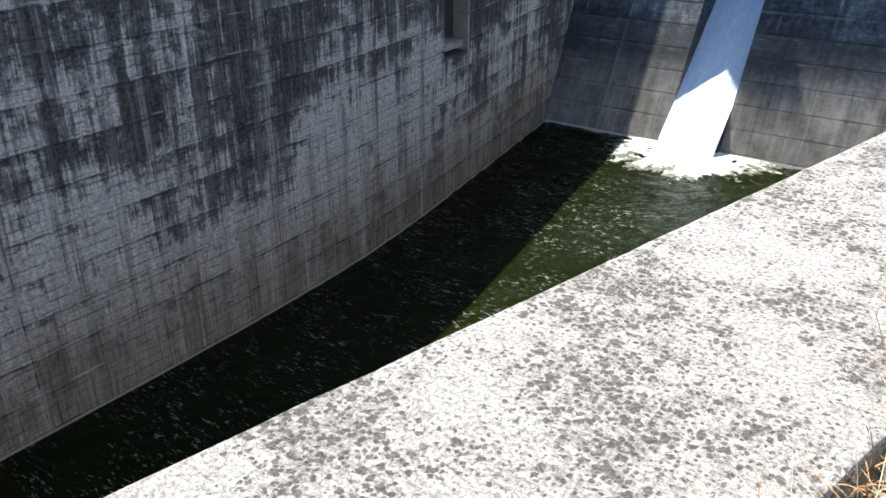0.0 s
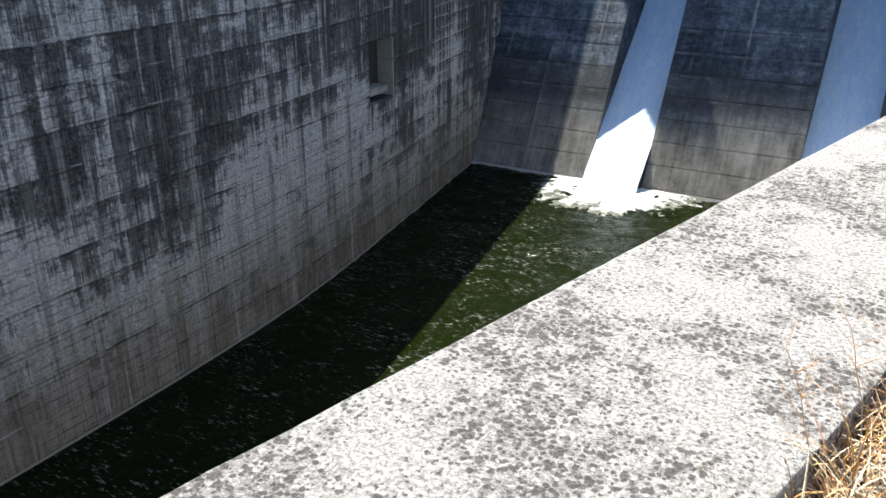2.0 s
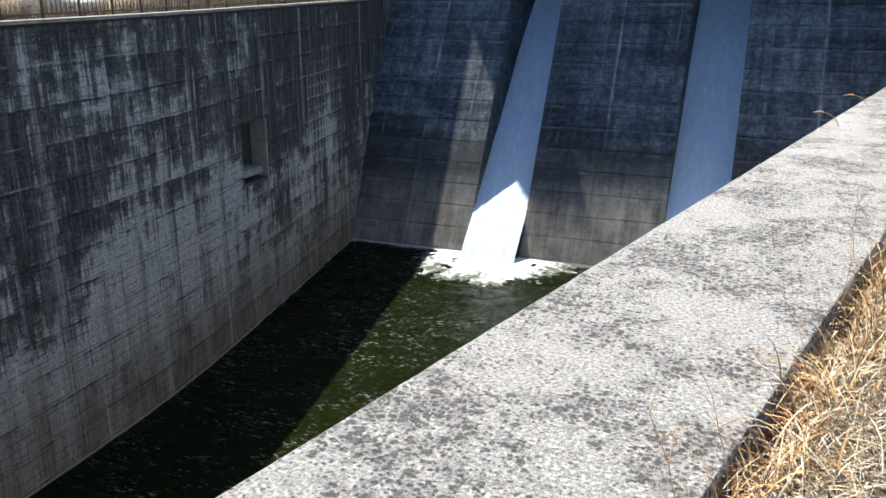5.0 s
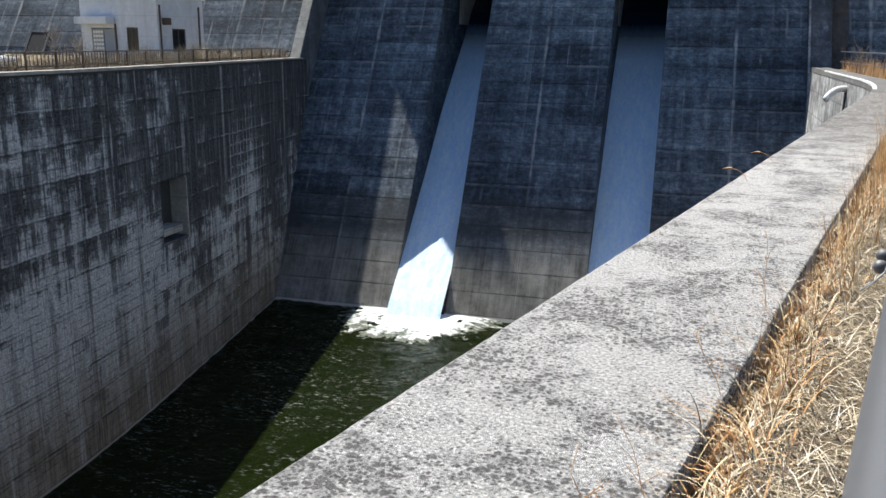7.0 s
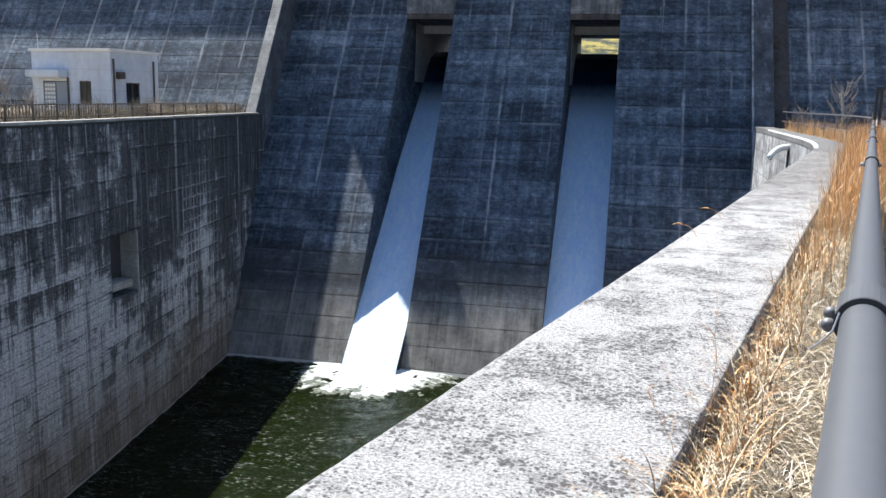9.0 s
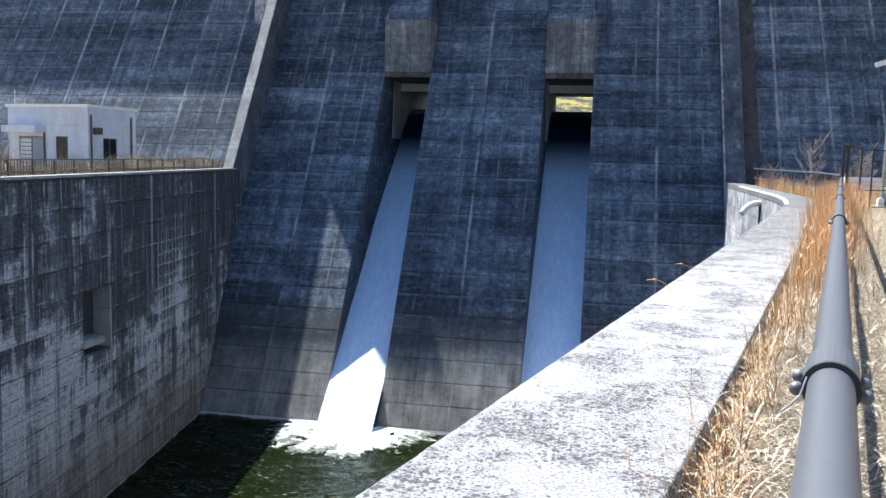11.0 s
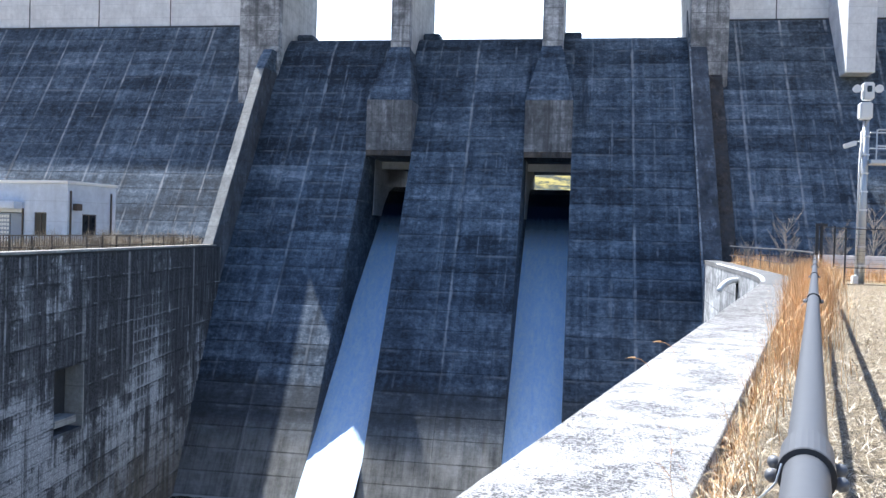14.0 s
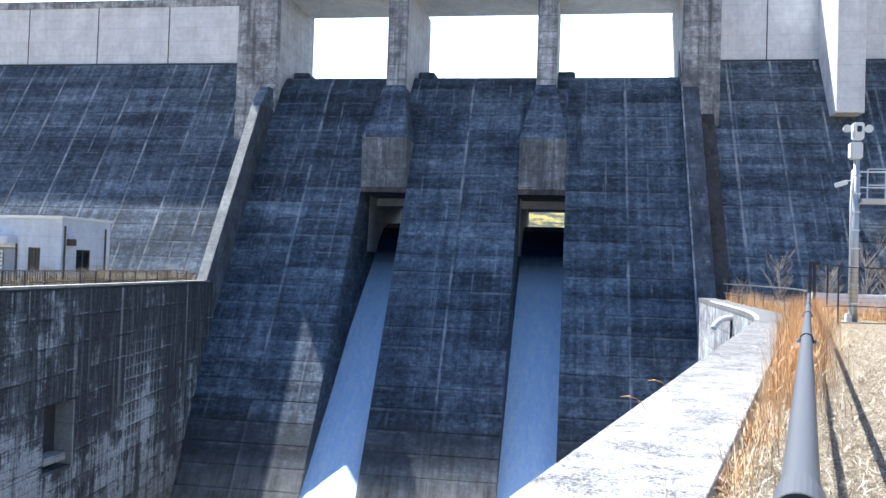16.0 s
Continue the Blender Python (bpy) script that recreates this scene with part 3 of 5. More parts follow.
def build_ground():
    bm = bmesh.new()
    # left bank, from the wall's back to the far distance
    L = [side(left_line, i, -0.9) for i in range(len(left_line))]
    Z = -0.35
    for a, b in zip(L, L[1:]):
        bm.faces.new([bm.verts.new(v) for v in ((a.x, a.y, Z), (b.x, b.y, Z), (-2500, b.y, Z), (-2500, a.y, Z))])
    R = [side(right_line, i, 1.10) for i in range(len(right_line))]
    for a, b in zip(R, R[1:]):
        cols = [0, 0.1, 0.2, 0.32, 0.5, 1.0, 2, 3, 4, 6, 8, 12, 20, 40, 2500]
        for c, d in zip(cols, cols[1:]):
            def h(x, y):
                if x - a.x > 100:
                    return -0.12
                return ground_z(x, y)
            q = [(a.x + c, a.y), (a.x + d, a.y), (b.x + d, b.y), (b.x + c, b.y)]
            bm.faces.new([bm.verts.new((x, y, h(x, y))) for x, y in q])
    # downstream end of the channel and land behind, and the banks against the dam
    bm.faces.new([bm.verts.new(v) for v in ((-2500, -2500, Z), (2500, -2500, Z), (2500, -90, Z), (-2500, -90, Z))])
    bm.faces.new([bm.verts.new(v) for v in ((-20, -90, Z), (2500, -90, Z), (2500, -60, Z), (-17, -60, Z))])
    bm.faces.new([bm.verts.new(v) for v in ((-2500, 66, Z), (-30.5, 66, Z), (-30.5, 76, Z), (-2500, 76, Z))])
    bm.faces.new([bm.verts.new(v) for v in ((12.0, 64, -0.17), (2500, 64, -0.17), (2500, 76, -0.17), (12.0, 76, -0.17))])
    bmesh.ops.remove_doubles(bm, verts=bm.verts, dist=0.002)
    bmesh.ops.recalc_face_normals(bm, faces=bm.faces)
    for f in bm.faces:
        if f.normal.z < 0:
            f.normal_flip()
    return tagged(part("ground", bm, M_GROUND, smooth=True), "dry straw-covered soil on both banks", "ground", kind="structure")


build_ground()

def basin_water():
    """Still far down the basin, choppy towards the falls."""
    ys = list(np.arange(4.0, 58.0, 0.17))
    xs = list(np.arange(-31.0, 11.0, 0.17))
    vs, fs = [], []
    nx = len(xs)
    for y in ys:
        near = min(1.0, max(0.0, (y - 18) / 34))
        amp = 0.015 + 0.11 * near ** 1.4
        edge = min(1.0, (y - 4) / 4)
        for x in xs:
            e = edge * min(1.0, (x + 31) / 2, (11 - x) / 2)
            h = noise.noise((x * 0.75, y * 1.05, 0.3)) + 0.55 * noise.noise((x * 1.9, y * 2.4, 5.0)) - 0.4 * abs(noise.noise((x * 1.1 + y * 0.5, y * 1.3, 9.0)))
            vs.append((x, y, WATER_Z + amp * e * h))
    for j in range(len(ys) - 1):
        for i in range(nx - 1):
            a = j * nx + i
            fs.append((a, a + 1, a + nx + 1, a + nx))
    x0, x1, y0, y1 = xs[0], xs[-1], ys[0], ys[-1]
    n = len(vs)
    vs += [(-60, -300, WATER_Z), (40, -300, WATER_Z), (40, y0, WATER_Z), (x1, y0, WATER_Z), (x0, y0, WATER_Z), (-60, y0, WATER_Z)]
    fs.append((n, n + 1, n + 2, n + 3, n + 4, n + 5))
    me = bpy.data.meshes.new("water")
    me.from_pydata(vs, [], fs)
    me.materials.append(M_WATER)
    for p in me.polygons:
        p.use_smooth = True
    return tagged(new("water", me), "dark green choppy water in the stilling basin", "water", kind="structure")


basin_water()
bm = bmesh.new()
bm.faces.new([bm.verts.new(v) for v in ((-900, 94, 6.1), (900, 94, 6.1), (900, 900, 6.1), (-900, 900, 6.1))])
tagged(part("reservoir_water", bm, M_WATER), "blue reservoir water behind the dam", "water", kind="structure")

# ---------------------------------------------------------------- training walls of the basin
wall_left = empty("wall_left", "tall dark streaked concrete training wall", "wall", kind="structure")
NICHE = (38.9, 41.6, -9.85, -6.3)          # y0, y1, z0, z1


def left_wall():
    bm = bmesh.new()
    lo = [p for p in left_line if p[1] <= NICHE[0]] + [(float(np.interp(NICHE[0], [p[1] for p in left_line], [p[0] for p in left_line])), NICHE[0])]
    hi = [(float(np.interp(NICHE[1], [p[1] for p in left_line], [p[0] for p in left_line])), NICHE[1])] + [p for p in left_line if p[1] >= NICHE[1]]
    mid = [lo[-1], hi[0]]
    ribbon_wall(bm, lo, -1.8, -0.05, -24, -0.134)
    ribbon_wall(bm, hi, -1.8, -0.05, -24, -0.134)
    ribbon_wall(bm, mid, -1.8, -0.05, -24, NICHE[2])
    ribbon_wall(bm, mid, -1.8, -0.05, NICHE[3], -0.134)
    ribbon_wall(bm, mid, -1.8, -1.15, NICHE[2], NICHE[3])
    part("core", bm, M_JOINT, wall_left)
    bm = bmesh.new()
    ribbon_wall(bm, left_line, -0.75, 0.07, -0.13, 0.0)
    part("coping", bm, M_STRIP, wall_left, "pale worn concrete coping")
    # niche lining and its sill
    bm = bmesh.new()
    x = mid[0][0]
    box(bm, x - 1.12, x - 0.02, NICHE[1] - 0.12, NICHE[1] - 0.02, NICHE[2] + 0.01, NICHE[3] - 0.01)
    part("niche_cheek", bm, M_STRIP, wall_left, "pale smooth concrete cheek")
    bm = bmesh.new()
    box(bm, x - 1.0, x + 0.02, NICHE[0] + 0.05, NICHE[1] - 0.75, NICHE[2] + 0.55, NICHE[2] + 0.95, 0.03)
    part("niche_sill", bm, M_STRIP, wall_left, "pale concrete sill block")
    # dark back panel: the shade inside the niche is put into its colour
    bm = bmesh.new()
    box(bm, x - 1.149, x - 1.10, NICHE[0] + 0.01, NICHE[1] - 0.13, NICHE[2] + 0.01, NICHE[3] - 0.01)
    part("niche_back", bm, M_JOINT, wall_left, "back of the niche, dark with its shade in the colour")
    bm = bmesh.new()
    box(bm, x - 1.09, x - 0.06, NICHE[0] + 0.012, NICHE[1] - 0.13, NICHE[2] + 0.012, NICHE[2] + 0.16)
    part("niche_floor", bm, M_LIFTS, wall_left)
    # one panel for each lift between joints
    joints = list(np.arange(-6.0, 67.0, 6.0))
    xs, ys = [p[0] for p in left_line], [p[1] for p in left_line]
    rows = int(19.5 / LIFT)
    rnd = random.Random(5)
    for r in range(rows):
        z1 = -0.225 - r * LIFT
        z0 = z1 - LIFT + 0.004
        for a, b in zip(joints, joints[1:]):
            if b > 63.5 and z1 < -2:
                b = min(b, face_y(z1) - 0.3)
                if b - a < 0.5:
                    continue
            for (u, v, w0, w1) in panel_cut(a, b, z0, z1):
                wall_panel(u, v, w0, w1, xs, ys, 0.0015 * rnd.random())


def panel_cut(a, b, z0, z1):
    """The pieces of a panel that lie outside the niche."""
    y0, y1, c0, c1 = NICHE
    if b <= y0 or a >= y1 or z1 <= c0 or z0 >= c1:
        return [(a, b, z0, z1)]
    out = []
    if a < y0:
        out.append((a, y0, z0, z1))
    if b > y1:
        out.append((y1, b, z0, z1))
    if z1 > c1:
        out.append((max(a, y0), min(b, y1), c1, z1))
    if z0 < c0:
        out.append((max(a, y0), min(b, y1), z0, c0))
    return out


def wall_panel(a, b, z0, z1, xs, ys, lift):
    me = bpy.data.meshes.new("panel")
    n = 3
    vs, fs = [], []
    g, d = 0.0005, 0.006
    for k in range(n):
        y = a + g + (b - a - 2 * g) * k / (n - 1)
        x = float(np.interp(y, ys, xs)) + lift
        e = d if k in (0, n - 1) else 0
        yy = y + (0.002 if k == 0 else -0.002 if k == n - 1 else 0)
        vs += [(x - 0.05, y, z0), (x, yy, z0 + d), (x, yy, z1 - d), (x - 0.05, y, z1)]
    for k in range(n - 1):
        i, j = 4 * k, 4 * k + 4
        fs += [(i, j, j + 1, i + 1), (i + 1, j + 1, j + 2, i + 2), (i + 2, j + 2, j + 3, i + 3)]
    fs += [(0, 1, 2, 3), (4 * n - 4, 4 * n - 1, 4 * n - 2, 4 * n - 3)]
    me.from_pydata(vs, [], fs)
    me.materials.append(M_WALL)
    new("panel", me).parent = wall_left


wall_right = empty("wall_right", "broad sun-bleached concrete training wall with worn top", "wall", kind="structure")
bm = bmesh.new()
ribbon_wall(bm, right_line, 0.02, 1.12, -24, -0.30)
part("core", bm, M_DAM_PALE, wall_right)
bm = bmesh.new()
# the coping top is finely cut so that its edges can be worn
top = [(right_x(y), y) for y in np.arange(-6, 30, 0.12)]
rings = []
for i in range(len(top)):
    ring = []
    for d, z in ((0.0, -0.32), (0.0, -0.015), (0.005, -0.004), (0.014, 0.0), (0.3, 0.0), (0.6, 0.0), (0.9, 0.0), (1.142, 0.0), (1.152, -0.005), (1.158, -0.016), (1.158, -0.32)):
        p = side(top, i, d)
        e = 0.0025 if d in (0.0, 0.005, 1.152, 1.158) else 0.0015
        w = e * noise.noise((p.x * 5, p.y * 5, z * 9)) + 0.5 * e * noise.noise((p.x * 17, p.y * 17, z * 9))
        q = side(top, i, d + (w if d > 0.6 else -w))
        ring.append(bm.verts.new((q.x, q.y, z + (w if -0.02 < z else 0))))
    rings.append(ring)
for a, b in zip(rings, rings[1:]):
    for s in range(len(a) - 1):
        bm.faces.new((a[s], a[s + 1], b[s + 1], b[s]))
bmesh.ops.recalc_face_normals(bm, faces=bm.faces)
for f in bm.faces:
    if f.normal.z < -0.5:
        f.normal_flip()
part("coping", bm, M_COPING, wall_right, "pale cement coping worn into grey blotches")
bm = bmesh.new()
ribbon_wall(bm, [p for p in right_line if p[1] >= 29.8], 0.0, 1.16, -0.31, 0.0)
part("coping", bm, M_CURVE, wall_right, "darker grey coping of the bend")
# thin pale ribbon that paints the sun's highlight along the chamfer
bm = bmesh.new()
ribbon_wall(bm, [p for p in right_line if 30.5 <= p[1] <= 57], -0.012, 0.13, -0.06, 0.012)
part("sunlit_arris", bm, M_PARAPET, wall_right, "pale edge with its sunlit gleam in the colour")
bm = bmesh.new()
ribbon_wall(bm, [p for p in right_line if p[1] <= -5.9], 0.0, 1.16, -0.31, 0.0)
part("coping", bm, M_COPING, wall_right)

# ---------------------------------------------------------------- dam
dam = empty("dam", "large weathered concrete gravity dam with a spillway", "dam", kind="structure")
C = -9.9                                    # middle of the spillway
HALF = 19.75
SLOTS = ((-19.05, -14.87), (-4.72, -0.56))  # the two discharge slots
CREST = 20.9


def spill_profile(z_lo):
    """Downstream face, rounded crest, upstream side."""
    pts = [(face_y(z_lo) + 0.06, z_lo), (face_y(CREST - 1.6) + 0.06, CREST - 1.6)]
    for a in (0.3, 0.55, 0.8, 1.0):
        pts.append((face_y(CREST - 1.6) + 0.06 + 2.2 * a, CREST - 1.6 + 1.6 * math.sin(a * math.pi / 2)))
    pts += [(86.0, CREST - 0.3), (94.0, CREST - 4.5), (94.0, z_lo)]
    return pts


XS = (C - HALF, SLOTS[0][0], SLOTS[0][1], SLOTS[1][0], SLOTS[1][1], C + HALF)
for i in (0, 2, 4):
    bm = bmesh.new()
    prism(bm, spill_profile(-24), XS[i], XS[i + 1])
    part("spillway_block", bm, M_DAM, dam)
CEIL = 8.35
for x0, x1 in SLOTS:
    bm = bmesh.new()
    prism(bm, spill_profile(CEIL), x0, x1)
    part("spillway_block", bm, M_DAM, dam)
    # hood over the slot: upright front, sloped shoulders narrowing to the pier
    bm = bmesh.new()
    w, m = (x1 - x0) / 2, (x0 + x1) / 2
    yf, zt, yt, zp, pw = face_y(CEIL) - 0.1, 13.4, 76.9, 19.0, 0.92
    v = {}
    for n_, (x, y, z) in dict(a=(m - w, yf, CEIL), b=(m + w, yf, CEIL), c=(m + w, yf, zt), d=(m - w, yf, zt), e=(m - pw, yt, zp), f=(m + pw, yt, zp),
                              A=(m - w, face_y(CEIL) + 1, CEIL), B=(m + w, face_y(CEIL) + 1, CEIL), Cc=(m + w, face_y(zt) + 1, zt), D=(m - w, face_y(zt) + 1, zt),
                              E=(m - pw, face_y(zp) + 1, zp), F=(m + pw, face_y(zp) + 1, zp)).items():
        v[n_] = bm.verts.new((x, y, z))
    for q in ("d c f e", "d e E D", "c Cc F f", "e f F E", "D E F Cc"):
        bm.faces.new([v[k] for k in q.split()])
    for n_ in "abAB":
        bm.verts.remove(v[n_])
    bmesh.ops.recalc_face_normals(bm, faces=bm.faces)
    part("hood_shoulder", bm, M_DAM, dam, "dark weathered sloping shoulder")
    bm = bmesh.new()
    prism(bm, [(yf, CEIL + 0.5), (yf, zt), (face_y(zt) + 1, zt), (face_y(CEIL) + 1, CEIL + 0.5)], m - w, m + w)
    bmesh.ops.bevel(bm, geom=list(bm.edges), offset=0.04, segments=1, affect="EDGES")
    part("slot_hood", bm, M_BLOCK, dam, "grey streaked concrete hood")
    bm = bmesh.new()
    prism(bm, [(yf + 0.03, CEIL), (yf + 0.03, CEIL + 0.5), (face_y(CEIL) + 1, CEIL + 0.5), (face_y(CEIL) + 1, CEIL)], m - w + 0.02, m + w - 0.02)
    part("hood_lip", bm, M_DARK_BROWN, dam, "dark brown lower edge")
    # added pale liners: light from the reservoir end put into their colour
    for xa, xb in ((x0 + 0.003, x0 + 0.04), (x1 - 0.04, x1 - 0.003)):
        bm = bmesh.new()
        prism(bm, [(face_y(3.0) + 6.5, 3.0), (face_y(CEIL) + 3.6, CEIL - 0.01), (92.0, CEIL - 0.01), (92.0, 3.0)], xa, xb)
        part("slot_cheek", bm, M_FLANK, dam, "slot wall, paler for reservoir light put into its colour")
    # lintel at the upstream end
    bm = bmesh.new()
    box(bm, x0 + 0.005, x1 - 0.005, 79.5, 79.9, 7.62, CEIL + 0.1)
    part("lintel", bm, M_PARAPET, dam, "pale lintel across the slot")

FALL = [(97.0, 6.25), (88.0, 6.35), (85.5, 6.25), (83.0, 5.6), (81.0, 4.3), (78.8, 2.1), (76.4, 0.2), (74.2, -1.5), (70.4, -4.6), (66.9, -8.0), (63.3, -11.2), (60.9, -13.4), (58.6, -15.4), (56.2, -17.4), (54.4, -19.2)]


def falls():
    for x0, x1 in SLOTS:
        bm = bmesh.new()
        prism(bm, [(y + 0.5, z - 0.5) for y, z in FALL] + [(57.0, -24), (97.5, -24)], x0 + 0.004, x1 - 0.004)
        part("weir", bm, M_JOINT, dam)
        bm = bmesh.new()
        n, rows = 26, []
        fy = [p[0] for p in FALL][::-1]
        fz = [p[1] for p in FALL][::-1]
        for y in np.arange(54.5, 97.0, 0.16):
            z = float(np.interp(y, fy, fz))
            t = min(1.0, max(0.0, (84 - y) / 8))
            row = []
            for i in range(n + 1):
                x = x0 + 0.01 + (x1 - x0 - 0.02) * i / n
                h = t * (0.03 * noise.noise((x * 1.6, y * 0.5, 1)) + 0.03 * noise.noise((x * 5, y * 2.4, 3)))
                row.append(bm.verts.new((x, y - 0.6 * h, z + h)))
            rows.append(row)
        for a, b in zip(rows, rows[1:]):
            for i in range(n):
                bm.faces.new((a[i], a[i + 1], b[i + 1], b[i]))
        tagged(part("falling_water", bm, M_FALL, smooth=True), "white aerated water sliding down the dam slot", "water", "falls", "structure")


falls()

# spillway lifts: slabs with recessed joints, two across each bay
TILT = math.atan2(1.0, N)
SL = LIFT * math.hypot(1, N)


def slab_mesh(w, material):
    me = bpy.data.meshes.new("panel")
    g, d, t = 0.006, 0.012, 0.06
    X, Yy = w / 2 - g, SL - g
    vs = [(-X, g, 0), (X, g, 0), (X, Yy, 0), (-X, Yy, 0), (-X + d, g + d, t), (X - d, g + d, t), (X - d, Yy - d, t), (-X + d, Yy - d, t)]
    me.from_pydata(vs, [], [(4, 5, 6, 7), (0, 1, 5, 4), (1, 2, 6, 5), (2, 3, 7, 6), (3, 0, 4, 7)])
    me.materials.append(material)
    return me


def lay_lifts(parent, x_edges, z_lo, z_hi, y0, skip=None, material=None):
    rnd = random.Random(int(x_edges[0] * 10))
    for a, b in zip(x_edges, x_edges[1:]):
        me = slab_mesh(b - a, material or M_DAM)
        z = z_hi
        while z - LIFT > z_lo:
            z -= LIFT
            if skip and skip(a, b, z):
                continue
            ob = new("panel", me)
            ob.parent = parent
            off = 0.062 - 0.012 * rnd.random()
            ob.matrix_basis = Matrix.Translation(((a + b) / 2, face_y(z, y0) + off * 0.85 - 0.0, z - off * 0.5)) @ Matrix.Rotation(TILT, 4, "X")


for i in (0, 2, 4):
    a, b = XS[i], XS[i + 1]
    lay_lifts(dam, (a, (a + b) / 2, b), -19.9, CREST - 1.6, 68.0)
for a, b in SLOTS:
    lay_lifts(dam, (a, b), CEIL + 5.6, CREST - 1.6, 68.0, lambda p, q, z: z < 17.0)

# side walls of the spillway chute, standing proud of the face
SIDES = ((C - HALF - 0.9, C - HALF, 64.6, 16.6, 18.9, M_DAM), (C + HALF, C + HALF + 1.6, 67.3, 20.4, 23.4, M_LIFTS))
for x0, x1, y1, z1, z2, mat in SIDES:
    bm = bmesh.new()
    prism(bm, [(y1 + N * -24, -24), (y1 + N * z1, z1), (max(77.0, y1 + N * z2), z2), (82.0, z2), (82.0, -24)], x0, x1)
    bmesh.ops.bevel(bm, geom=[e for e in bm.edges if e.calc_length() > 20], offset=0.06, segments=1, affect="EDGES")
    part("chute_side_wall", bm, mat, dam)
x0, x1, y1 = C - HALF - 0.9, C - HALF, 64.6
# cap in a paler concrete than its wall: sunlight painted into the colour
bm = bmesh.new()
prism(bm, [(y1 - 0.02, 0.0), (y1 + N * 16.6 - 0.02, 16.6), (y1 + N * 16.6 + 0.2, 16.55), (y1 + 0.2, 0.0)], x0 + 0.02, x1 - 0.02)
part("chute_wall_cap", bm, M_STRIP, dam, "cap with sunlight put into its paler colour")
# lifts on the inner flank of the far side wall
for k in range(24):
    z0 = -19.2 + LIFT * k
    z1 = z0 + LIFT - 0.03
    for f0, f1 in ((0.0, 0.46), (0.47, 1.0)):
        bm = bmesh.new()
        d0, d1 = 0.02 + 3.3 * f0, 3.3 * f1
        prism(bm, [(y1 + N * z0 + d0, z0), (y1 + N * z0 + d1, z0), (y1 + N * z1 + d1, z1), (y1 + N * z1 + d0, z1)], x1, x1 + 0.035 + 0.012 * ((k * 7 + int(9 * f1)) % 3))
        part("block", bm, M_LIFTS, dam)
x0, y1 = C + HALF, 67.3
bm = bmesh.new()
prism(bm, [(y1 + N * -18 - 0.05, -18), (y1 + N * 20.4 - 0.05, 20.4), (y1 + N * 20.4 + 0.15, 20.4), (y1 + N * -18 + 0.15, -18)], x0 - 0.02, x0 + 0.12)
part("chute_wall_edge", bm, M_DAM_PALE, dam, "pale narrow edge of the chute wall")

# stained recess between chute wall and right wing, the gap's shade coloured in too
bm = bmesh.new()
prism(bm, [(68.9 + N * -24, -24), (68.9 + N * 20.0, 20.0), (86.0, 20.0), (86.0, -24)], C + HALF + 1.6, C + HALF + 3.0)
part("recess_wall", bm, M_DARK_BROWN, dam, "dark brown stained recess with its shade in the colour")

# piers, bridge girders and deck over the spillway
DECK_Z, GIRDER_Z = 30.6, 29.2
PIERS = [(C - HALF - 3.95, C - HALF + 0.15, 78.2, 10.0), ((SLOTS[0][0] + SLOTS[0][1]) / 2 - 0.92, (SLOTS[0][0] + SLOTS[0][1]) / 2 + 0.92, 76.9, 17.0),
         ((SLOTS[1][0] + SLOTS[1][1]) / 2 - 0.92, (SLOTS[1][0] + SLOTS[1][1]) / 2 + 0.92, 76.9, 17.0), (C + HALF + 0.1, C + HALF + 3.5, 79.3, 10.0)]
for x0, x1, y, z0 in PIERS:
    bm = bmesh.new()
    box(bm, x0, x1, y, 90.0, z0, DECK_Z - (0.55 if x0 < -30 else 1.4), 0.08)
    pier = part("pier", bm, M_DAM_PALE, dam, "streaked grey concrete pier")
    # thin pale slabs on the same concrete, bounced light painted as colour
    for s, x in ((-1, x0), (1, x1)):
        bm = bmesh.new()
        box(bm, min(x, x + 0.03 * s), max(x, x + 0.03 * s), y + 0.9, 89.9, 16.0, DECK_Z - 1.45)
        part("flank", bm, M_FLANK, pier, "flank, paler for bounced light put into its colour")
for (a0, a1, *_), (b0, b1, *_) in zip(PIERS, PIERS[1:]):
    bm = bmesh.new()
    box(bm, a1 - 0.9, b0 + 0.9, 79.8, 88.6, GIRDER_Z + 0.004, DECK_Z - 0.5)
    part("bridge_girder", bm, M_PARAPET, dam, "pale concrete bridge girder")
    bm = bmesh.new()
    box(bm, a1 + 0.004, a1 + 1.75, 83.5, 86.0, CREST - 1.0, CREST + 0.95, 0.12)
    part("crest_step", bm, M_DAM, dam)
bm = bmesh.new()
box(bm, C - HALF - 3.3, C + HALF + 3.3, 79.2, 89.2, DECK_Z - 0.496, DECK_Z + 0.6, 0.05)
part("bridge_deck", bm, M_PARAPET, dam)

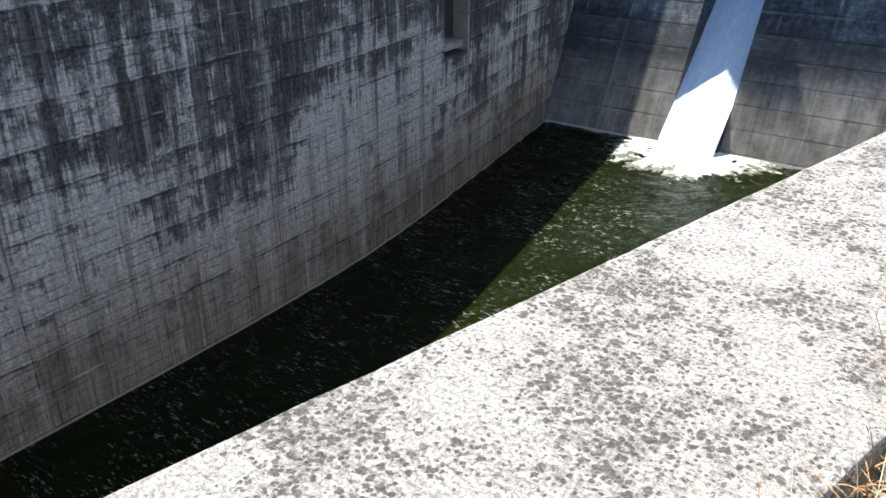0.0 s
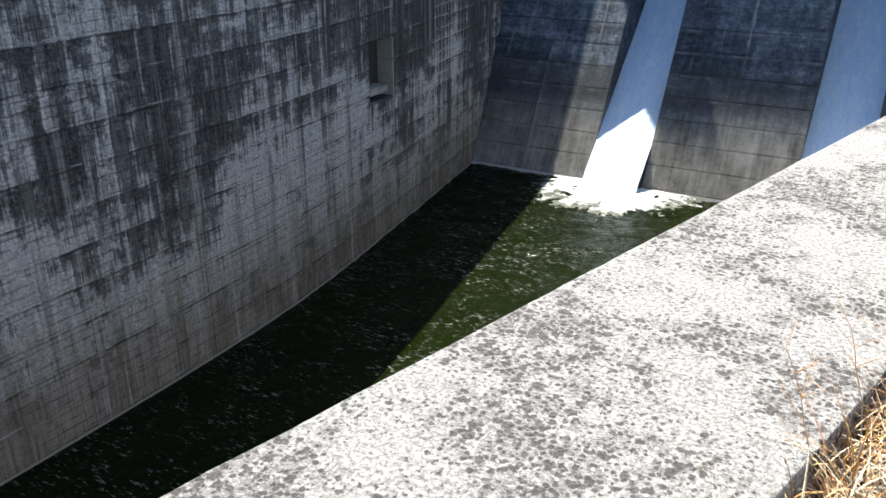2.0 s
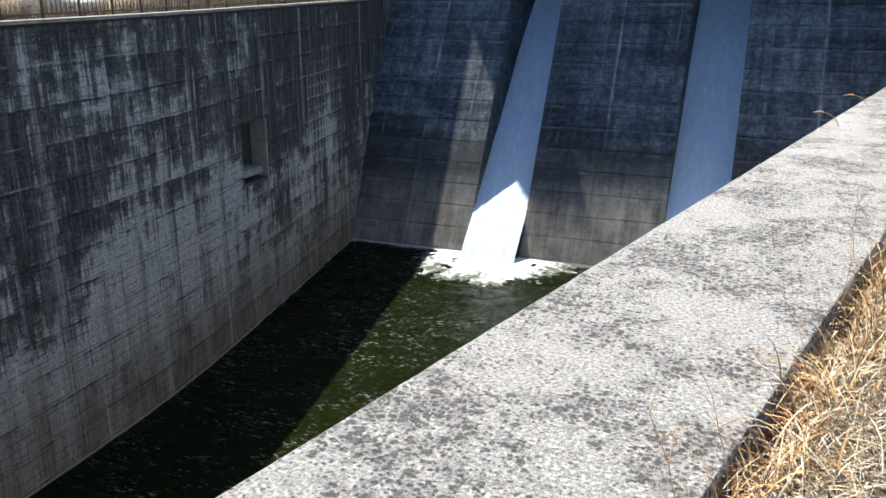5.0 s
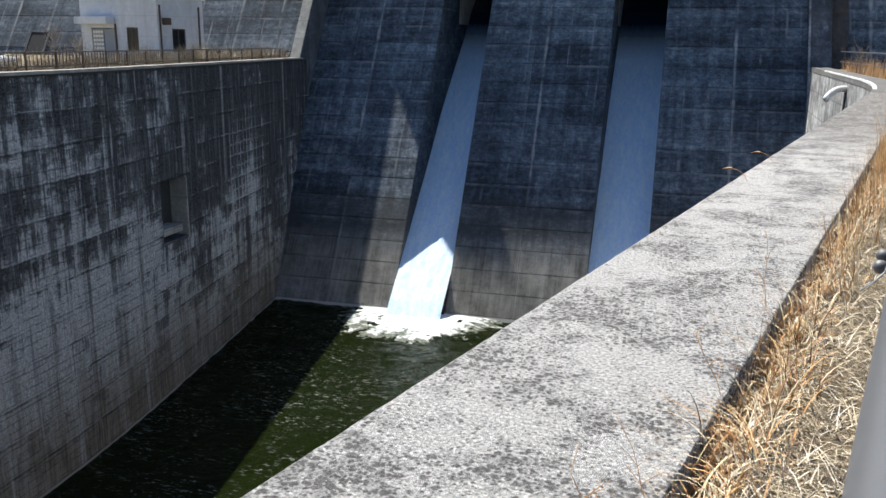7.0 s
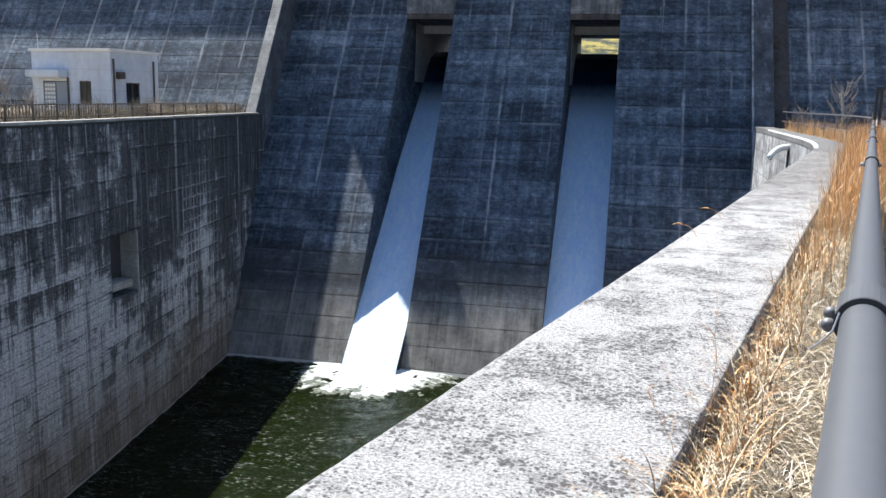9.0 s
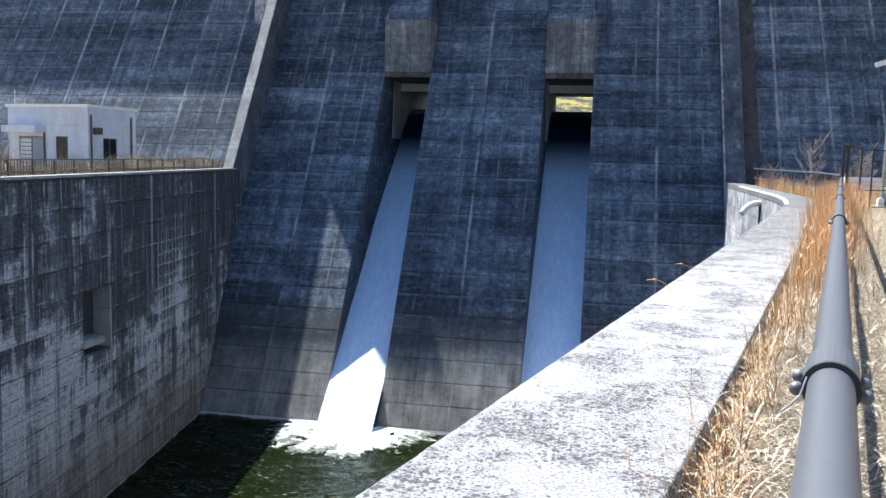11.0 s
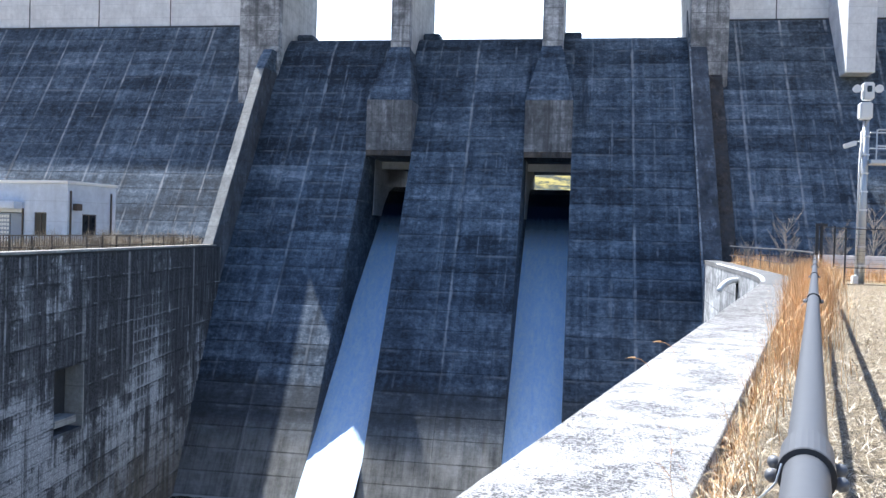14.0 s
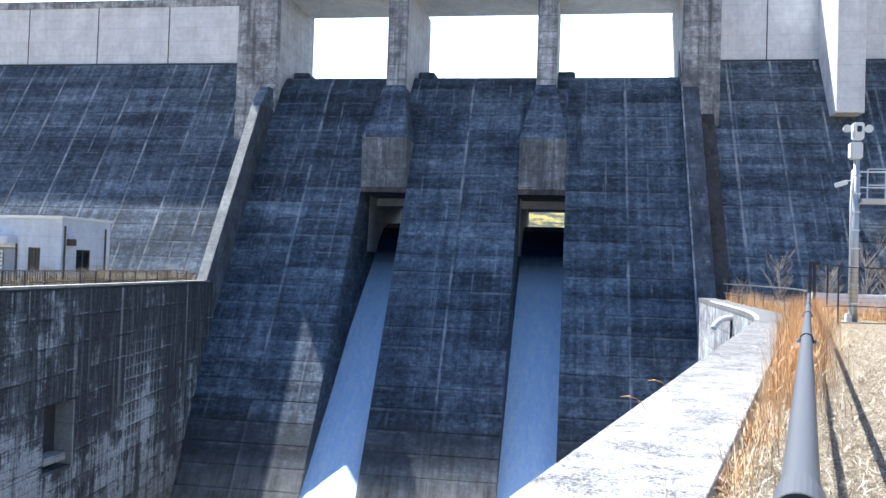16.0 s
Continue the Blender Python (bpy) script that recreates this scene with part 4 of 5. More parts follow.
# the closed wings to either side
WING_Y0, BREAK = 69.6, 22.9
for x0, x1 in ((-330.0, C - HALF - 0.9), (C + HALF + 3.0, 330.0)):
    bm = bmesh.new()
    prism(bm, [(face_y(-24, WING_Y0) + 0.06, -24), (face_y(BREAK, WING_Y0) + 0.06, BREAK), (90.0, BREAK), (90.0, -24)], x0, x1)
    part("wing_block", bm, M_WING, dam)
    bm = bmesh.new()
    yb = face_y(BREAK, WING_Y0)
    xa, xb = (x0, C - HALF - 3.1) if x0 < C else (C + HALF + 3.1, x1)
    prism(bm, [(yb + 0.25, BREAK), (yb + 0.25, 29.3), (90.0, 29.3), (90.0, BREAK)], xa, xb)
    part("crest_wall", bm, M_PARAPET, dam, "pale smooth concrete crest wall")
    bm = bmesh.new()
    prism(bm, [(yb + 0.15, 29.304), (yb + 0.15, 30.1), (90.2, 30.1), (90.2, 29.304)], xa, xb)
    part("crest_kerb", bm, M_DAM_PALE, dam, "stained overhanging crest kerb")
    bm = bmesh.new()
    prism(bm, [(yb - 0.05, BREAK - 0.12), (yb - 0.05, BREAK + 0.1), (yb + 0.4, BREAK + 0.1), (yb + 0.4, BREAK - 0.12)], xa, xb)
    part("crest_ledge", bm, M_JOINT, dam)
    for k in range(26):
        x = (xa + 5.5 + 8.4 * k) if x0 > C else (xb - 2.9 - 8.4 * k)
        bm = bmesh.new()
        box(bm, x - 0.05, x + 0.05, yb + 0.22, yb + 0.3, BREAK + 0.11, 29.29)
        part("joint_strip", bm, M_JOINT, dam)
JO = C - HALF - 0.9
lay_lifts(dam, [JO - 8.2 * k for k in range(6, -1, -1)], -1.0, BREAK, WING_Y0, material=M_WING)
JO = C + HALF + 3.0
lay_lifts(dam, [JO + 6.6 * k for k in range(0, 5)], -1.0, BREAK, WING_Y0, material=M_WING)
# slab buttress on the right wing
bm = bmesh.new()
prism(bm, [(78.0, 16.7), (78.0, 34.0), (88.0, 34.0), (88.0, 16.7)], 23.2, 25.6)
bmesh.ops.bevel(bm, geom=list(bm.edges), offset=0.05, segments=1, affect="EDGES")
part("buttress", bm, M_PARAPET, dam, "pale concrete buttress slab")
left_wall()

# foam where the falls meet the basin
for x0, x1 in SLOTS:
    bm = bmesh.new()
    n = 240
    cx, rows = (x0 + x1) / 2, []
    for i in range(n + 1):
        row = []
        for j in range(n + 1):
            u, w = (i / n - 0.5) * 16, (j / n) * 9
            x, y = cx + u + 0.3, 57.0 - w
            a = math.atan2(u, w + 1.0)
            d = math.hypot(u / 6.0, (w - 0.1) / 6.6)
            r = d + 0.22 * noise.fractal((x * 0.5, y * 0.5, 2), 1.0, 2.0, 3) + 0.16 * d * noise.fractal((a * 12, d * 1.6, 5), 0.7, 2.0, 5) + 0.14 * d * d * noise.fractal((x * 3.0, y * 3.0, 1), 0.6, 2.0, 4)
            h = 0.16 * max(0.0, 0.95 - r) ** 0.7 * (1.0 + 0.25 * noise.fractal((x * 1.1, y * 1.1, 7), 1.0, 2.0, 4)) - 0.06 * max(0, r - 0.95)
            row.append(bm.verts.new((x, y, WATER_Z + max(h, -0.08) + 0.004)))
        rows.append(row)
    for a, b in zip(rows, rows[1:]):
        for j in range(n):
            q = (a[j], b[j], b[j + 1], a[j + 1])
            if max(v.co.z for v in q) > WATER_Z + 0.006:
                bm.faces.new(q)
    bmesh.ops.delete(bm, geom=[v for v in bm.verts if not v.link_faces], context="VERTS")
    bmesh.ops.recalc_face_normals(bm, faces=bm.faces)
    for f in bm.faces:
        if f.normal.z < 0:
            f.normal_flip()
    tagged(part("foam", bm, M_FOAM, smooth=True), "white churning foam below the falling water", "foam", "falls", "stuff")

# wooded shore far behind the dam
bm = bmesh.new()
rnd = random.Random(3)
rows = []
for i in range(61):
    row = []
    for j in range(13):
        x, y = -450 + 15 * i, 330 + 16 * j
        z = 4 + 40 * math.sin(min(1, j / 9) * math.pi / 2) + 6 * noise.noise((x * 0.02, y * 0.02, 0)) + 3 * noise.noise((x * 0.1, y * 0.1, 5))
        row.append(bm.verts.new((x, y, z if j else 3)))
    rows.append(row)
for a, b in zip(rows, rows[1:]):
    for j in range(12):
        bm.faces.new((a[j], b[j], b[j + 1], a[j + 1]))
tagged(part("hill", bm, M_HILL, smooth=True), "sunlit wooded hill behind the reservoir", "hill", kind="structure")

# glowing sheet added behind the reservoir so the low sky burns out white
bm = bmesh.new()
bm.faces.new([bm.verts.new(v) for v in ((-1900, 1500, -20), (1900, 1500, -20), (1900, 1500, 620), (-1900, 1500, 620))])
tagged(part("backdrop", bm, M_SKY_GLOW), "glowing sheet for the white low sky behind the dam", "sky", kind="structure")

# ---------------------------------------------------------------- handrail beside the wall


def rail_at(y, z=1.05):
    return Vector((0.0225 + 0.2713 * y, y, z))


COLLARS = [1.53 + 4.58 * k for k in range(-1, 6)]
handrail = empty("handrail", "thick grey painted steel pipe handrail", "railing")
bm = bmesh.new()
tube(bm, [rail_at(y) for y in (-4.0, 0.0, 2.0, 4.0, 6.0, 10.0, 14.0, 18.0, 22.0, 26.0, 28.8)], 0.037, 28)
part("top_rail", bm, M_RAIL, handrail, smooth=True)
bm = bmesh.new()
tube(bm, [rail_at(y, 0.38) for y in (-4.0, 6.0, 16.0, 28.8)], 0.03, 14)
part("lower_rail", bm, M_RAIL, handrail, smooth=True)
for y in COLLARS:
    bm = bmesh.new()
    tube(bm, [rail_at(y, -0.35), rail_at(y, 1.0)], 0.038, 16)
    part("post", bm, M_RAIL, handrail, smooth=True)
    bm = bmesh.new()
    for a, b, r in ((-0.085, 0.05, 0.0455), (0.05, 0.075, 0.0425), (0.075, 0.088, 0.039)):
        tube(bm, [rail_at(y + a), rail_at(y + b)], r, 28)
    collar = part("collar", bm, M_RAIL, handrail)
    bm = bmesh.new()
    tube(bm, [rail_at(y - 0.096), rail_at(y - 0.0852)], 0.0462, 28)
    part("seal", bm, M_BLACK, collar, "black rubber ring")
    for s in (-1, 1):
        for d in (-0.06, 0.03):
            bm = bmesh.new()
            c = rail_at(y + d, 1.035)
            out = Vector((0.964, -0.266, 0)) * s
            tube(bm, [c + out * 0.035, c + out * 0.050], 0.010, 10)
            r = bmesh.ops.create_uvsphere(bm, u_segments=12, v_segments=8, radius=0.0125)
            bmesh.ops.translate(bm, verts=r["verts"], vec=c + out * 0.054)
            part("bolt", bm, M_BOLT, collar, "dull grey bolt head", smooth=True)
    bm = bmesh.new()
    q = rail_at(y - 0.11, 1.05)
    o = Vector((-0.964, 0.266, 0))
    tube(bm, [q + o * 0.038 + Vector((0, 0, 0.02)), q + o * 0.048 + Vector((0, -0.01, -0.01)), q + o * 0.056 + Vector((-0.01, -0.015, -0.03)), q + o * 0.07 + Vector((-0.01, -0.01, -0.045))], 0.0017, 6)
    part("wire", bm, M_STEEL, collar, "loose binding wire")

# lighter railing that follows the bend of the wall to the dam
RX = [p[0] for p in right_line]
RY = [p[1] for p in right_line]


def wall_x(y):
    return float(np.interp(y, RY, RX))


railing = empty("railing", "dark slender steel railing along the curved wall", "railing")
pts = [(wall_x(y) + 1.75, y, 1.12) for y in np.arange(29.0, 64.1, 1.0)]
bm = bmesh.new()
tube(bm, pts, 0.035, 8)
part("top_rail", bm, M_RAIL, railing, smooth=True)
bm = bmesh.new()
tube(bm, [(x, y, 0.45) for x, y, z in pts], 0.025, 8)
part("lower_rail", bm, M_RAIL, railing, smooth=True)
for x, y, z in pts[::3]:
    bm = bmesh.new()
    tube(bm, [(x, y, -0.4), (x, y, 1.12)], 0.03, 8)
    part("post", bm, M_RAIL, railing)

# drain pipe that leaves the bend of the wall
drain = empty("drain_pipe", "white bent drain pipe leaving the concrete wall", "pipe")
xw = wall_x(45.5)
bm = bmesh.new()
arc = [(xw + 0.2, 46.2, -0.62), (xw - 0.15, 46.0, -0.62)]
for k in range(1, 9):
    a = k / 8 * 1.15
    arc.append((xw - 0.15 - 0.95 * math.sin(a), 46.0 - 0.7 * math.sin(a), -0.62 - 0.95 * (1 - math.cos(a))))
tube(bm, arc, 0.16, 16)
part("pipe", bm, M_WHITE, drain, smooth=True)
# dark upright strip for the wall's joint below the pipe
bm = bmesh.new()
box(bm, xw - 0.04, xw + 0.1, 46.05, 46.2, -3.2, -0.75)
part("wall_joint", bm, M_JOINT, drain)

# ---------------------------------------------------------------- grass and litter


def blade(verts, faces, x, y, z, length, lean, heading, width, seg=4, droop=1.0, start=0.3):
    """A tapering, bending strip of grass."""
    dx, dy = math.cos(heading), math.sin(heading)
    px, py = -dy, dx
    base = len(verts)
    cx, cy, cz, a = x, y, z, lean * start
    for k in range(seg + 1):
        w = width * (1 - k / (seg + 0.4)) * 0.5
        verts.append((cx - px * w, cy - py * w, cz))
        verts.append((cx + px * w, cy + py * w, cz))
        a += lean * droop / seg
        s = length / seg
        cx += dx * math.sin(a) * s
        cy += dy * math.sin(a) * s
        cz += math.cos(a) * s
    for k in range(seg):
        i = base + 2 * k
        faces.append((i, i + 1, i + 3, i + 2))


def stuff(name, verts, faces, material, label, category):
    me = bpy.data.meshes.new(name)
    me.from_pydata(verts, [], faces)
    me.materials.append(material)
    return tagged(new(name, me), label, category, kind="stuff")


EDGE = 1.20
rnd = random.Random(11)
V, Fc = [], []
# tufts that hang over the foot of the wall
for t in range(330):
    y = 0.5 + 9 * rnd.random() ** 1.3 if t < 245 else rnd.uniform(9, 16)
    x = right_x(y) + EDGE + 0.02 + abs(rnd.gauss(0, 0.10))
    big = rnd.uniform(0.55, 1.2)
    for b in range(rnd.randint(12, 28)):
        blade(V, Fc, x + rnd.gauss(0, 0.05), y + rnd.gauss(0, 0.06), ground_z(x, y) - 0.02, big * rnd.uniform(0.16, 0.46), rnd.uniform(0.4, 2.9), rnd.choice((rnd.uniform(0, 6.283), rnd.gauss(3.3, 0.8))), rnd.uniform(0.004, 0.0105), 8, 1.15, 0.05)
stuff("dry_grass", V, Fc, M_STRAW, "pale dry grass tufts at the foot of the wall", "grass")

V, Fc = [], []
for t in range(85000):
    y = 0.4 + 30 * rnd.random() ** 1.9
    x = right_x(y) + EDGE + 0.02 + (0.5 + 0.36 * y) * rnd.random() * 1.6
    h = rnd.uniform(0, 6.283)
    blade(V, Fc, x, y, ground_z(x, y) + rnd.uniform(0.002, 0.045), rnd.uniform(0.04, 0.22), rnd.uniform(1.0, 1.9), h, rnd.uniform(0.002, 0.006) * (1 + 0.06 * y), 3, rnd.uniform(0.2, 0.9), 0.7)
stuff("straw_litter", V, Fc, M_LITTER, "flattened pale straw strewn over the bank", "straw")

V, Fc = [], []
for t in range(11000):
    y = rnd.uniform(8, 32) if t > 40 else rnd.uniform(6.0, 10)
    if t > 40 and rnd.random() > 0.06 + (y - 9) / 10:
        continue
    x = right_x(y) + EDGE + 0.03 + abs(rnd.gauss(0, 0.30)) + 0.022 * y * rnd.random()
    hmax = 1.0 if y < 10 else 1.0 + 0.65 * min(1, (y - 10) / 6)
    hh = hmax * rnd.uniform(0.4, 1.0) * (0.75 + 0.35 * noise.noise((x * 1.5, y * 0.9, 2)))
    hd = rnd.gauss(3.6, 1.2)
    blade(V, Fc, x, y, ground_z(x, y) - 0.02, hh, rnd.uniform(0.02, 0.42), hd, rnd.uniform(0.006, 0.012), 4)
    if rnd.random() < 0.5:
        blade(V, Fc, x + 0.02, y, ground_z(x, y) + hh * 0.5, hh * 0.4, rnd.uniform(0.4, 1.6), rnd.uniform(0, 6.283), 0.009, 3)
for t in range(3400):
    y = rnd.choice((rnd.uniform(31, 36), rnd.uniform(40, 60)))
    x = wall_x(y) + 1.3 + rnd.random() * 1.6
    clump = noise.noise((x * 0.8, y * 0.45, 9))
    if clump < -0.1:
        continue
    blade(V, Fc, x, y, -0.3, rnd.uniform(0.6, 1.35) * (0.8 + clump * 0.5), rnd.uniform(0.02, 0.3), rnd.uniform(0, 6.283), 0.022, 4)
stuff("tall_dry_grass", V, Fc, M_TALL, "tall orange dry grass standing behind the wall", "grass")

V, Fc = [], []
for t in range(9000):
    x, y = rnd.uniform(10.5, 40), rnd.uniform(36.6, 41.5)
    blade(V, Fc, x, y, -0.27, rnd.uniform(0.4, 1.1), rnd.uniform(0.05, 0.5), rnd.uniform(0, 6.283), 0.022, 3)
stuff("bank_grass", V, Fc, M_TALL, "orange dry grass bank behind the wire fence", "grass")

V, Fc = [], []
for t in range(24000):
    y = rnd.uniform(16, 64)
    x = float(np.interp(y, [p[1] for p in left_line], [p[0] for p in left_line])) - 0.95 - abs(rnd.gauss(0, 1.6))
    c = noise.noise((x * 0.5, y * 0.35, 1))
    blade(V, Fc, x, y, -0.37, rnd.uniform(0.5, 1.35) * (0.9 + 0.8 * c), rnd.uniform(0.1, 0.9), rnd.uniform(0, 6.283), 0.03, 3)
stuff("left_bank_weeds", V, Fc, M_WEED, "dry weeds along the fence on the far bank", "grass")

# seed heads that arch over the inner edge of the wall
for y, dx, h in ((9.3, -0.10, 0.28), (10.9, -0.12, 0.30)):
    stalk = empty("grass_stalk", "single pale arching seed head over the wall edge", "grass", "seed heads", loc=(right_x(y), y, 0))
    bm = bmesh.new()
    tube(bm, [(0.14, -0.08, 0.0), (0.10, -0.03, 0.07), (0.04, 0.0, 0.11), (-0.02, 0.04, 0.12)], 0.004, 6, 0.003)
    part("stem", bm, M_STRAW, stalk)
    bm = bmesh.new()
    tube(bm, [(-0.02, 0.04, 0.12), (-0.06, 0.06, 0.12), (-0.12, 0.08, 0.105)], 0.014, 7, 0.003)
    part("seed_head", bm, M_STRAW, stalk)

# thin dead stems that rise beside the coping
for y, h, lean, seed in ((1.95, 0.30, -0.14, 1), (2.3, 0.22, -0.08, 2), (4.05, 0.52, -0.03, 3), (3.3, 0.26, -0.15, 4)):
    rs = random.Random(seed)
    stem = empty("dead_stem", "thin brown leafless weed stem beside the wall", "weed", "dead stems", loc=(right_x(y) + 1.21, y, -0.13))
    bm = bmesh.new()
    pts = [Vector((lean * (k / 6) ** 1.4 + rs.gauss(0, 0.006), rs.gauss(0, 0.006), (h + 0.13) * k / 6)) for k in range(7)]
    tube(bm, pts, 0.0018, 6, 0.0008)
    part("stalk", bm, M_TALL, stem)
    for k in (3, 4, 4, 5, 5, 6):
        bm = bmesh.new()
        a = rs.uniform(0, 6.283)
        l = rs.uniform(0.04, 0.10)
        tube(bm, [pts[k], pts[k] + Vector((math.cos(a) * l * 0.6, math.sin(a) * l * 0.6, l * 0.6)), pts[k] + Vector((math.cos(a) * l, math.sin(a) * l, l * 0.9))], 0.0013, 5, 0.0006)
        part("twig", bm, M_TALL, stem)

# ---------------------------------------------------------------- fence, pole and shrubs by the dam's foot
fence = empty("wire_fence", "black steel wire fence across the bank", "fence")
FP = [(8.9, 32.0), (9.7, 33.2), (10.46, 34.4), (12.9, 35.0), (15.3, 35.4), (17.7, 35.6), (20.1, 35.8), (22.5, 36.0), (24.9, 36.2)]
for k, (x, y) in enumerate(FP):
    bm = bmesh.new()
    r = 0.06 if k == 0 else 0.035
    tube(bm, [(x, y, -0.4), (x, y, 2.15)], r, 10)
    if k == 0:
        box(bm, x - 0.22, x + 0.18, y - 0.05, y + 0.05, 2.10, 2.2)
        tube(bm, [(x - 0.16, y, -0.4), (x - 0.16, y, 2.15)], r, 10)
    part("post", bm, M_BLACK, fence)
for z, r in ((2.08, 0.025), (0.55, 0.02), (-0.1, 0.015)):
    bm = bmesh.new()
    tube(bm, [(x, y, z) for x, y in FP], r, 6)
    part("rail", bm, M_BLACK, fence)
for k in range(12):
    bm = bmesh.new()
    tube(bm, [(x, y, 0.05 + 0.165 * k) for x, y in FP], 0.004, 4)
    part("wire", bm, M_BLACK, fence)

pole = empty("camera_pole", "grey steel pole with floodlights and surveillance camera", "pole", loc=(11.55, 36.0, -0.3))
bm = bmesh.new()
tube(bm, [(0, 0, 0), (0, 0, 3.5), (0, 0, 7.4)], 0.16, 20, 0.12)
part("mast", bm, M_STEEL, pole, smooth=True)
bm = bmesh.new()
tube(bm, [(-0.20, -0.05, 0.25), (-0.20, -0.05, 5.0), (-0.15, -0.05, 6.4)], 0.05, 10)
part("conduit", bm, M_WHITE, pole, "white cable conduit", smooth=True)
for k in range(8):
    bm = bmesh.new()
    tube(bm, [(0, 0, 0.9 + 0.75 * k), (0, 0, 0.96 + 0.75 * k)], 0.175, 18)
    part("band", bm, M_WHITE, pole, "pale clamp band")
bm = bmesh.new()
box(bm, -0.30, 0.18, -0.26, 0.2, 6.85, 7.55, 0.06)
part("control_box", bm, M_WHITE, pole, "white enamel control box")
bm = bmesh.new()
box(bm, -0.2, 0.22, -0.25, 0.15, 7.65, 8.35, 0.05)
hs = part("camera_housing", bm, M_WHITE, pole)
bm = bmesh.new()
box(bm, -0.08, 0.10, -0.29, -0.2, 7.95, 8.2, 0.02)
part("lens_window", bm, M_GLASS, hs, "dark glass window")
for s in (-1, 1):
    bm = bmesh.new()
    m = Matrix.Translation((0.42 * s, -0.05, 8.1)) @ Matrix.Rotation(radians(90), 4, "X")
    r = bmesh.ops.create_cone(bm, cap_ends=True, segments=20, radius1=0.13, radius2=0.165, depth=0.2)
    bmesh.ops.transform(bm, matrix=m, verts=r["verts"])
    tube(bm, [(0.15 * s, 0, 8.1), (0.4 * s, 0, 8.1)], 0.03, 8)
    part("floodlight", bm, M_WHITE, pole, "round white floodlight")
bm = bmesh.new()
box(bm, -0.85, -0.35, -0.15, 0.05, 5.75, 5.95, 0.03, Matrix.Translation((-0.55, 0, 5.85)) @ Matrix.Rotation(radians(-18), 4, "Y") @ Matrix.Translation((0.55, 0, -5.85)))
tube(bm, [(-0.1, 0, 6.0), (-0.45, 0, 5.95)], 0.025, 8)
part("camera", bm, M_WHITE, pole, "white bullet camera")
bm = bmesh.new()
box(bm, -0.34, -0.12, -0.2, 0.1, 0.1, 0.5, 0.03)
part("junction_box", bm, M_WHITE, pole, "small white junction box")
bm = bmesh.new()
box(bm, 0.12, 3.4, -0.5, 0.5, 5.05, 5.2)
plat = part("platform", bm, M_STEEL, pole, "galvanised maintenance platform")
for z in (5.75, 6.4):
    for y in (-0.48, 0.48):
        bm = bmesh.new()
        tube(bm, [(0.28, y, z - 0.06), (0.34, y, z), (3.4, y, z)], 0.03, 8)
        part("guard_rail", bm, M_STEEL, plat)
for x in (0.28, 1.3, 2.3, 3.3):
    for y in (-0.48, 0.48):
        bm = bmesh.new()
        tube(bm, [(x, y, 5.2), (x, y, 6.4)], 0.03, 8)
        part("guard_post", bm, M_STEEL, plat)
bm = bmesh.new()
tube(bm, [(3.1, 0, 0), (3.1, 0, 5.05)], 0.1, 12)
part("leg", bm, M_STEEL, plat)

bm = bmesh.new()
box(bm, 11.5, 45, 41.6, 42.0, -0.4, 0.95, 0.03)
tagged(part("low_wall", bm, M_PARAPET), "low pale concrete wall behind the grass", "wall", kind="structure")


def bare_shrub(x, y, h, seed, z=-0.35):
    r_ = random.Random(seed)
    sh = empty("bare_shrub", "leafless grey-brown shrub on the bank", "shrub", "bare shrubs", loc=(x, y, z))
    bm = bmesh.new()
    bm2 = bmesh.new()
    tube(bm, [(0, 0, 0), (0.03 * h, 0, 0.4 * h), (0.0, 0.02 * h, 0.9 * h)], 0.012 * h, 6, 0.004 * h)
    for k in range(26):
        z0 = h * r_.uniform(0.15, 0.8)
        a, l = r_.uniform(0, 6.283), h * r_.uniform(0.15, 0.42)
        p0 = Vector((0.02 * h, 0, z0))
        p1 = p0 + Vector((math.cos(a) * l * 0.45, math.sin(a) * l * 0.45, l * 0.5))
        p2 = p1 + Vector((math.cos(a) * l * 0.3, math.sin(a) * l * 0.3, l * 0.55))
        tube(bm2, [p0, p1, p2], 0.006 * h, 5, 0.002 * h)
        for q in range(4):
            a2 = a + r_.uniform(-1.2, 1.2)
            s = p0.lerp(p2, r_.uniform(0.4, 1.0))
            tube(bm2, [s, s + Vector((math.cos(a2) * l * 0.25, math.sin(a2) * l * 0.25, l * 0.3))], 0.003 * h, 4, 0.0015 * h)
    part("trunk", bm, M_TWIG, sh)
    part("crown", bm2, M_TWIG, sh)


for k, (x, y, h) in enumerate(((11.2, 47, 3.2), (13.4, 46, 2.6), (14.6, 44, 3.4), (15.9, 45, 2.8), (17.2, 44, 3.6), (18.6, 46, 3.0), (20.5, 45, 3.2), (9.9, 50, 1.9), (12.3, 45, 1.7), (13.0, 44, 2.1), (16.6, 43.6, 1.8), (19.4, 43.4, 2.2), (21.8, 44, 2.4))):
    bare_shrub(x, y, h, 40 + k)
bare_shrub(-41.5, 50.0, 2.8, 60)
bare_shrub(-36.0, 45.5, 2.0, 61)

# ---------------------------------------------------------------- far bank: fence and valve house
far_fence = empty("bank_fence", "brown slender steel fence along the far wall", "fence")
LY = [p[1] for p in left_line]
LX = [p[0] for p in left_line]


def left_x(y):
    return float(np.interp(y, LY, LX))


